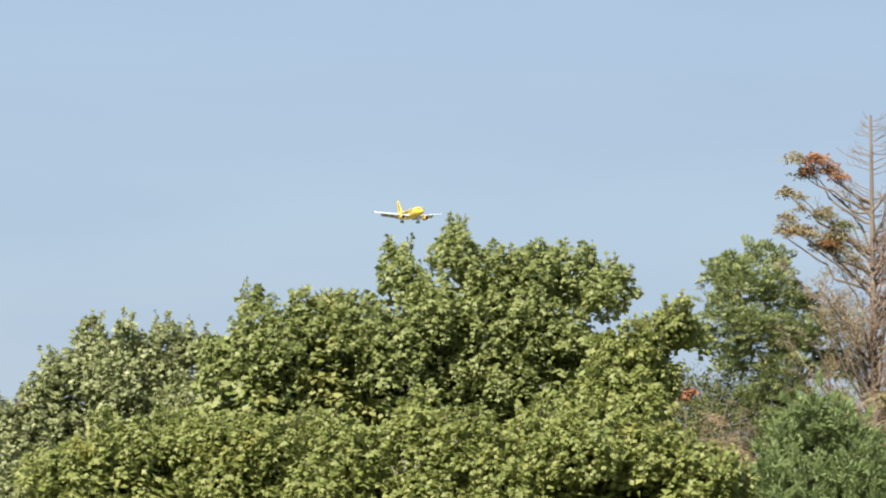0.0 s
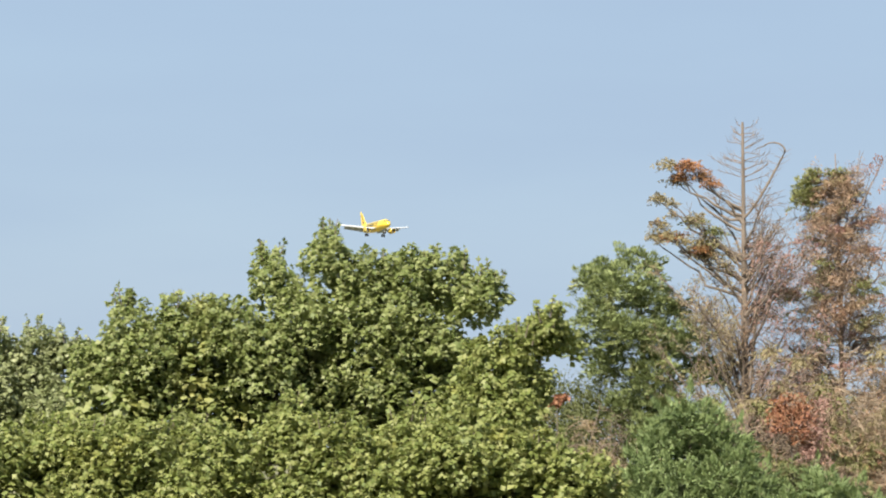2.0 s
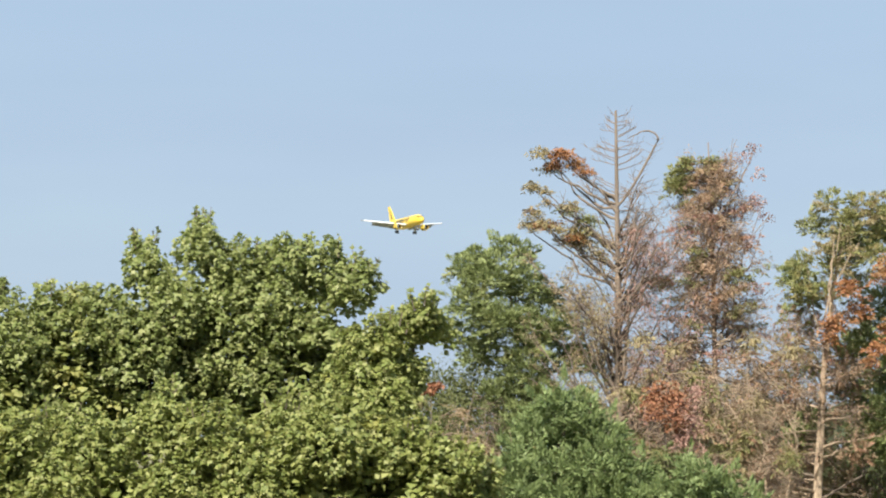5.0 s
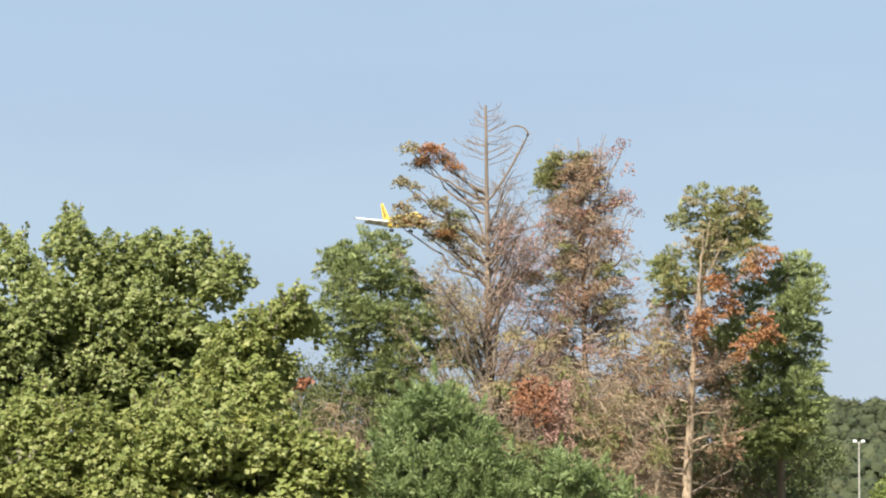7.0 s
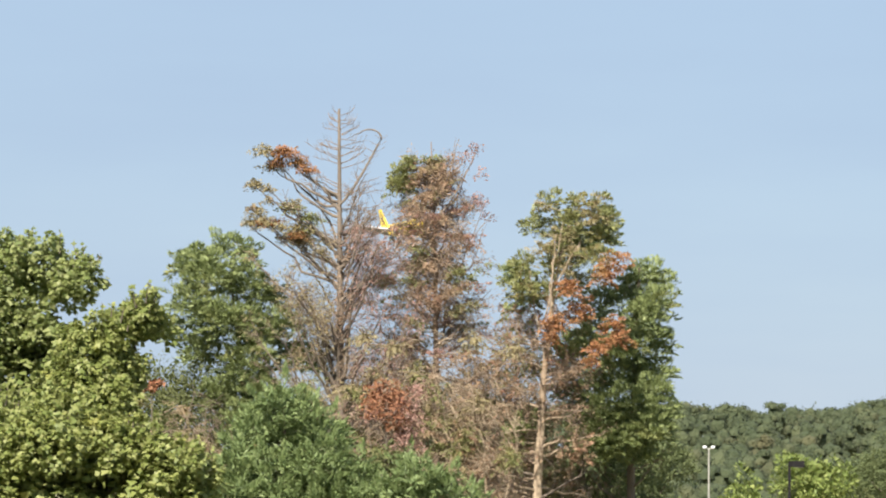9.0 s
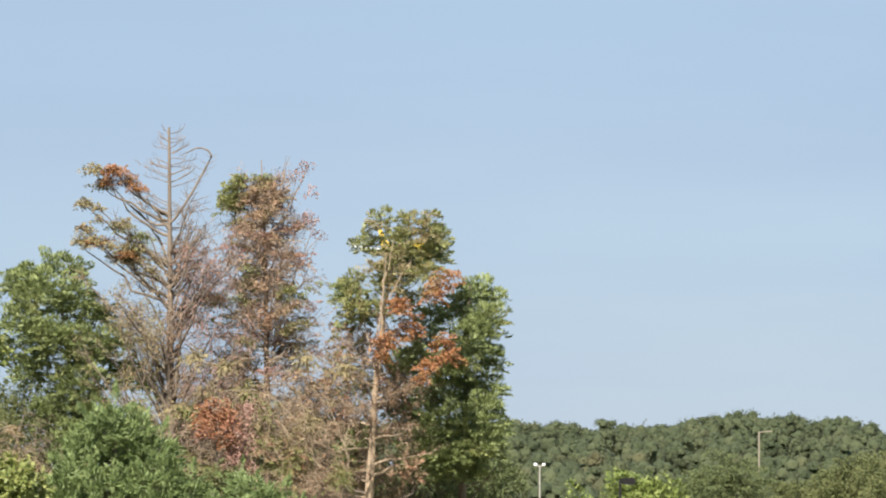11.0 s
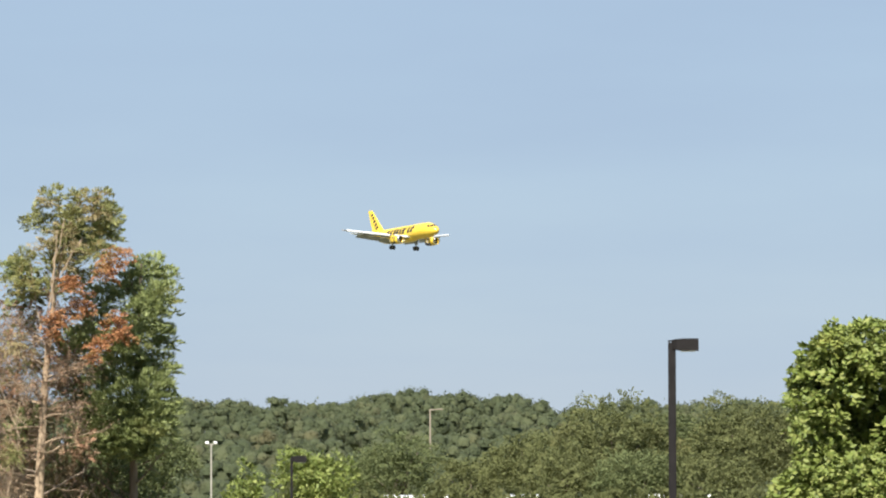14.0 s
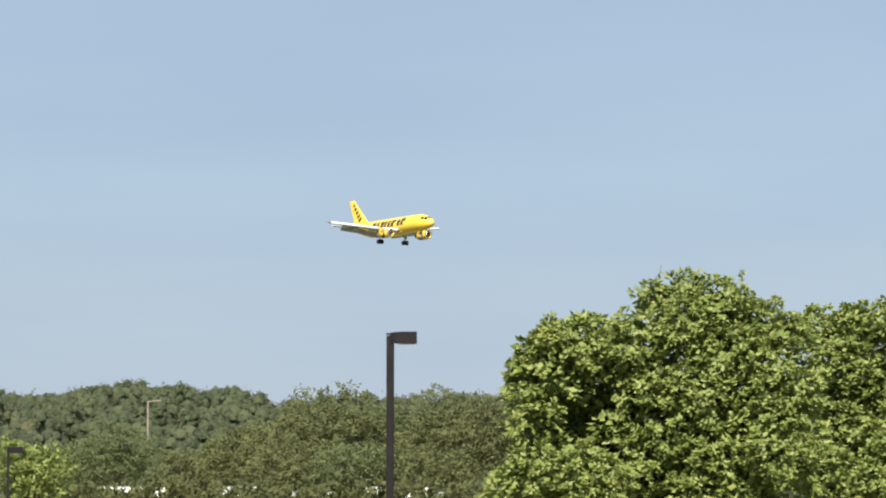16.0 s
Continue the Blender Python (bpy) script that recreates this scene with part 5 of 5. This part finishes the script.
        for y0, y1 in ((2.3, 5.2), (6.4, 16.5)):
            rings = []
            for y in (y0, y1):
                x = float(np.interp(y, (2, 6.4, 11.7, 16.8), (4.75, 2.35, -0.35, -3.05)))
                z = float(np.interp(y, (2, 6.4, 11.7, 16.8), (-1.15, -0.65, 0.0, 0.75)))
                rings.append([(x + 0.28, sy * y, z - 0.34), (x + 0.42, sy * y, z - 0.12), (x + 0.3, sy * y, z + 0.1), (x - 0.2, sy * y, z + 0.26), (x - 0.1, sy * y, z + 0.12), (x + 0.12, sy * y, z - 0.1)])
            part("slat", loft(rings), WING_WHITE, wing, "lowered white slat")
        for y0, y1, x0, x1, c in ((2.1, 6.3, -1.75, -1.75, 1.35), (6.5, 12.6, -1.8, -3.3, 1.0)):
            z0, z1 = np.interp((y0, y1), (2, 6.4, 17), (-1.45, -0.85, 0.7))
            bm = loft([[(x + 0.1, sy * y, z + 0.02), (x - c * 0.3, sy * y, z - 0.04), (x - c * 1.15, sy * y, z - 0.95), (x - c * 1.1, sy * y, z - 1.02), (x - c * 0.2, sy * y, z - 0.22), (x + 0.1, sy * y, z - 0.1)]
                       for y, x, z in ((y0, x0, z0), (y1, x1, z1))])
            part("flap", bm, WING_GREY, wing, "lowered grey flap")
        for y in (6.6, 9.6, 12.4):
            z = float(np.interp(y, (2, 6.4, 17), (-1.75, -1.15, 0.45)))
            x = float(np.interp(y, (2, 6.4, 17), (-0.5, -0.6, -3.6)))
            part("flap_fairing", loft(lathe(((1.3, 0.03), (0.8, 0.16), (-0.4, 0.2), (-1.6, 0.12), (-2.2, 0.03)), (x, sy * y, z), 10)), WING_WHITE, wing)
        part("wingtip_fence", loft([[(-3.3, sy * 17.02, 0.62), (-4.3, sy * 17.02, 0.62), (-4.3, sy * 17.06, 0.6), (-3.3, sy * 17.06, 0.6)], [(-3.7, sy * 17.06, 1.05), (-4.3, sy * 17.06, 1.05), (-4.3, sy * 17.1, 1.03), (-3.7, sy * 17.1, 1.03)]]), WING_GREY, wing)
        # engine
        c = (3.2, sy * 5.75, -2.25)
        nac = smooth(part("nacelle", loft(lathe(((3.7, 0.98), (3.2, 1.06), (2.2, 1.12), (0.8, 1.1), (-0.3, 0.95), (-0.3, 0.9), (0.5, 0.94), (2.0, 0.96), (3.5, 0.88)), c), True, False), YELLOW, plane))
        smooth(part("intake_lip", loft(lathe(((3.35, 1.045), (3.72, 0.99), (3.86, 0.94), (3.84, 0.88), (3.5, 0.875)), c), True, False), BARE_METAL, nac, "bare metal intake lip"))
        bm = bmesh.new()
        rod_into(bm, (c[0] + 2.7, c[1], c[2]), (c[0] + 2.75, c[1], c[2]), 0.9, None, 24)
        part("fan", bm, BLACK_PAINT, nac, "dark fan disc")
        part("spinner", loft(lathe(((3.2, 0.03), (3.0, 0.16), (2.74, 0.27)), c, 14)), GEAR_GREY, nac)
        for x0, x1, a0, a1 in ((0.9, 1.5, 120, 170), (1.8, 2.3, 130, 215), (0.6, 2.2, 205, 250)):
            rows = [[(c[0] + x, c[1] - (1.13 if x > 0.85 else 1.11) * sy * sy * math.cos(radians(a - 180)), c[2] - 1.13 * math.sin(radians(a - 180))) for a in np.linspace(a0, a1, 6)] for x in (x0, x1)]
            part("painted_shape", loft(rows, False, False), BLACK_PAINT, nac, "plain black painted shape")
        part("exhaust_cone", loft(lathe(((0.3, 0.75), (-0.6, 0.62), (-1.2, 0.45), (-1.9, 0.12)), c, 18)), GEAR_GREY, nac, "grey exhaust cone")
        part("pylon", loft([[(c[0] + 1.8, c[1] - 0.15, c[2] + 1.1), (c[0] + 1.8, c[1] + 0.15, c[2] + 1.1), (c[0] - 1.6, c[1] + 0.15, c[2] + 0.85), (c[0] - 1.6, c[1] - 0.15, c[2] + 0.85)],
                             [(c[0] + 0.2, c[1] - 0.12, c[2] + 1.5), (c[0] + 0.2, c[1] + 0.12, c[2] + 1.5), (c[0] - 2.2, c[1] + 0.12, c[2] + 1.45), (c[0] - 2.2, c[1] - 0.12, c[2] + 1.45)]]), YELLOW, nac)
    # wheels
    for x, y, z, r, gap, top in ((-0.1, -3.8, -3.72, 0.58, 0.46, -1.2), (-0.1, 3.8, -3.72, 0.58, 0.46, -1.2), (10.9, 0, -3.75, 0.38, 0.25, -1.7)):
        bm = bmesh.new()
        rod_into(bm, (x, y, top), (x, y, z), 0.17 if y else 0.12)
        rod_into(bm, (x, y - gap, z), (x, y + gap, z), 0.1)
        rod_into(bm, (x, y, z + 0.9), (x - 0.9 if y else x + 0.9, y * 0.75, top), 0.08)
        gear = part("landing_gear", bm, GEAR_GREY, plane, "grey gear leg, lowered")
        for s in (-1, 1):
            bm = bmesh.new()
            rod_into(bm, (x, y + s * gap - 0.19, z), (x, y + s * gap + 0.19, z), r, None, 20)
            part("wheel", bm, RUBBER, gear, "black tyre")
        bm = bmesh.new()
        box_into(bm, (x, y + (0.32 if y >= 0 else -0.32), (z + top) / 2 + 0.2), (0.8, 0.04, 1.2), None, 0.01)
        part("gear_door", bm, YELLOW if not y else WING_WHITE, gear)
    return plane


# ---------- the place ----------
ground()
plane = airliner()
broadleaf(0.118, 90, TREE_B, MAPLE, "large full maple with dense green leaves", 101, low=TREE_B_LOW)
broadleaf(-4.434, 94, TREE_A, MAPLE_GREY, "maple with greyish green leaves and upright shoots", 102)
broadleaf(2.69, 86, TREE_C, MAPLE_YELLOW, "small maple with yellowing green leaves", 103, back=1.2)
broadleaf(-0.618, 84, TREE_D, MAPLE_YELLOW, "broad low maple with yellow-green leaves", 104, back=1.3, crown_base=1.4, low=[(x, 0.1 * (k % 3), 2.1 + 0.3 * (k % 2), 0.8) for k, x in enumerate(np.linspace(-6.5, 6.5, 13))] + [(x, -0.2 + 0.15 * (k % 3), 3.2 + 0.2 * (k % 2), 0.75) for k, x in enumerate(np.linspace(-6.0, 5.6, 13))])
broadleaf(20.322, 88, [(x, y, z - 0.06, r) for x, y, z, r in TREE_R], BRIGHT, "round bright green broadleaf tree beside a dark lamp", 105, low=TREE_R_LOW, leaf=(0.135, 0.075), bough=0.18, per=28, shoots=1, lobed=False, droop=0.0, gap=1.15, flat=0.6, long=1.15, rise=0.6, uneven=0.22)
broadleaf(22.733, 94, TREE_R2, BRIGHT, "wide bright green broadleaf tree", 106, leaf=(0.135, 0.075), bough=0.18, per=28, shoots=1, lobed=False, droop=0.0, gap=1.15, flat=0.6, long=1.15, rise=0.6, uneven=0.22)
green_cedar("cedar_tree", 4.379, 110, CEDAR_L, CEDAR, "dense dark green cedar", 107, [(0.2, 0.3, -0.1), (0.1, 0.3, 4), (-0.2, 0.2, 7), (-0.45, 0.2, 8.8)])
bare_tree()
brown_tree()
leaning_cedar()
green_cedar("cedar_tree", 9.372, 110.5, CEDAR_4, CEDAR, "dark green cedar behind dying conifers", 108, [(0, 0.4, -0.1), (0, 0.4, 4), (0.1, 0.3, 7), (0.2, 0.1, 9)])
green_cedar("juniper_bush", 4.894, 96, JUNIPER_CONE, JUNIPER, "bright green cone-shaped juniper", 109, [(0, 0.4, -0.1), (0, 0.4, 3), (-0.05, 0.2, 5.3)], (0.13, 0.026), 0.9, 0.1, "", 0.17, 90, 1.9, 0.9, (3.3, 0.75, 0.2))
green_cedar("juniper_bush", 6.806, 95, JUNIPER_LOW, JUNIPER, "small bright green juniper", 110, [(0, 0.4, -0.1), (0, 0.4, 2), (-0.3, 0.2, 3.9)], (0.13, 0.026), 0.7, 0.08, "", 0.17, 90, 1.9, 0.9, (3.1, 0.75, 0.2))
red_shrub()
for bearing, dist, tall, wide, seed, wood, leafy in ((5.55, 105, 6.0, 1.8, 201, TWIG, BROWN), (6.3, 106, 7.2, 2.0, 202, TWIG, BROWN), (6.85, 106, 6.8, 2.2, 203, STRAW, BROWN), (7.4, 106, 7.4, 2.0, 204, STRAW, BROWN),
                                                     (7.7, 111, 7.0, 1.8, 205, TWIG, BROWN), (8.55, 112, 4.6, 1.8, 206, STRAW, BROWN), (3.55, 104, 4.9, 1.7, 207, STRAW, BROWN), (3.2, 108, 5.9, 1.6, 208, TWIG, SCRUB), (3.95, 109, 5.6, 1.6, 209, TWIG, SCRUB)):
    dead_shrub(bearing, dist, tall, wide, seed, wood, leafy)
mid_tree(3.75, 110, 2.2, 6.7, SCRUB, "low grey-green scrub tree", 217, (0.12, 0.05), 38, 0.5)
mid_tree(3.45, 112, 2.4, 7.4, SCRUB, "low grey-green scrub tree", 218, (0.12, 0.05), 44, 0.5)
mid_tree(3.15, 111, 2.2, 6.9, SCRUB, "small grey-green scrub tree", 219, (0.12, 0.05), 36, 0.5)
mid_tree(2.85, 112, 2.6, 5.4, SCRUB, "dark green scrub tree", 220, (0.13, 0.05), 18, 0.55)
mid_tree(6.3, 112, 3.4, 6.4, SCRUB, "dark green undergrowth beneath dead conifers", 221, (0.13, 0.05), 30, 0.6)
mid_tree(7.6, 113, 3.2, 6.8, SCRUB, "dark green undergrowth beneath dead conifers", 222, (0.13, 0.05), 30, 0.6)
mid_tree(9.25, 112.5, 2.6, 4.5, SCRUB_GREEN, "dark green undergrowth beneath a cedar", 224, (0.13, 0.05), 18, 0.55)
mid_tree(8.7, 113, 2.6, 5.6, SCRUB, "dark green undergrowth beneath dead conifers", 223, (0.13, 0.05), 16, 0.6)
tree = thing("red_twigs", place(3.15, 107), "small orange-leaved sapling in grey scrub", "shrub", "dry scrub")
part("stem", tube_mesh("stem", [bent((0, 0, 0), (0, 0, 5.9), 6, 0)], [np.linspace(0.03, 0.01, 6)], 6), BARK, tree)
leafage("crown", [(0, 0, 5.9, 0.14), (0.14, 0, 5.95, 0.1), (-0.12, 0, 5.85, 0.09)], RED, tree, (0.1, 0.06), 0.09, 14, 230)

# round the car park
mid_tree(9.6, 180, 4.6, 4.5, SCRUB_GREEN, "olive green scrub tree", 231)
mid_tree(8.7, 185, 4.5, 4.5, SCRUB_GREEN, "olive green scrub tree", 232)
mid_tree(10.78, 158, 1.5, 2.9, BRIGHT, "young bright green tree", 233, (0.17, 0.09), 12, 0.4)
mid_tree(11.75, 165, 2.9, 3.8, BRIGHT, "bright green rounded tree", 234, (0.18, 0.09), 22, 0.55)
mid_tree(12.8, 205, 4.4, 4.5, SCRUB_GREEN, "olive green scrub tree", 235)
mid_tree(12.3, 230, 3.0, 3.1, SCRUB_GREEN, "dark olive scrub tree", 236)
mid_tree(13.75, 225, 5.5, 3.1, SCRUB, "brownish olive scrub tree", 237)
mid_tree(14.55, 220, 6.0, 4.5, SCRUB, "brownish olive scrub tree", 238, n=32)
mid_tree(15.0, 200, 5.0, 3.5, SCRUB, "low olive scrub tree", 244, n=26)
mid_tree(15.6, 205, 7.0, 6.0, SCRUB, "tall olive scrub tree with thin wispy top", 239, n=44, wispy=7)
mid_tree(16.35, 210, 6.5, 5.5, SCRUB_GREEN, "tall olive scrub tree", 240, n=40)
mid_tree(16.0, 198, 5.0, 3.8, SCRUB_GREEN, "low olive scrub tree", 245, n=26)
mid_tree(17.3, 205, 7.5, 6.0, SCRUB, "tall brownish olive scrub tree", 241, n=46)
mid_tree(17.0, 197, 5.0, 3.5, SCRUB, "low olive scrub tree", 246, n=26)
mid_tree(18.2, 208, 6.5, 5.8, SCRUB, "tall olive scrub tree", 242, n=40)
mid_tree(19.2, 215, 6.0, 5.8, SCRUB, "tall olive scrub tree", 243, n=30)
dark_lamp(16.363, 88, 3.96 - land(*spot(16.363, 88)), 0.58)
dark_lamp(11.42, 161, 1.73 - land(*spot(11.42, 161)), 0.6, 0, 0.1)
twin_lamp(10.378, 350, 3.0 - land(*spot(10.378, 350)))
road_lamp(13.22, 600, 8.45 - land(*spot(13.22, 600)))
rng = np.random.default_rng(7)
for k in range(15):
    b = 11.7 + 0.55 * k + rng.uniform(-0.08, 0.08)
    x, y = spot(b, 190)
    suv = rng.random() < 0.5
    car(pose(x, y, land(x, y), 0, 0, -b + 90 + rng.uniform(-8, 8)), CAR_WHITE if rng.random() < 0.75 else CAR_SILVER, "white or silver parked car seen past trees" if not suv else "tall pale parked car seen past trees",
        1.66 if suv else 1.44, 4.7, suv)
for k in range(84):
    b = 11.4 + 0.1 * k + rng.uniform(-0.08, 0.08)
    h = thing("low_shrub", place(b, 182 + rng.uniform(-3, 3)), "low olive green shrub in front of parked cars", "shrub", "low shrubs")
    q = rng.uniform(1.75, 2.3)
    part("stem", tube_mesh("stem", [bent((0, 0, -0.05), (0.05, 0, q * 0.6), 4, 0)], [np.linspace(0.04, 0.02, 4)], 6), BARK, h)
    plumes("crown", dome(rng, 1.6, q, 8, 0.34), SCRUB, h, 0.3, 0.16, (0.17, 0.09), 5, 18, 400 + k, 0.4)
woods()


def motions():
    """The airliner comes down its approach and turns nowhere."""
    rows = [
        (0, -15.06, 2005.82, 118.79),
        (2, 25.56, 1883.27, 108.44),
        (4, 64.57, 1760.74, 99.28),
        (6.5, 112.89, 1607.65, 89.54),
        (9, 162.75, 1454.48, 79.79),
        (12, 222.51, 1270.65, 69.07),
        (12.5, 232.66, 1239.97, 67.15),
        (13.5, 252.61, 1178.66, 63.62),
        (14.5, 272.71, 1117.32, 60.29),
        (16, 301.64, 1025.61, 56.13),
    ]
    walk(plane, [(t, pose(x, y, z, -0.71, -3.15, -68.72)) for t, x, y, z in rows])


motions()
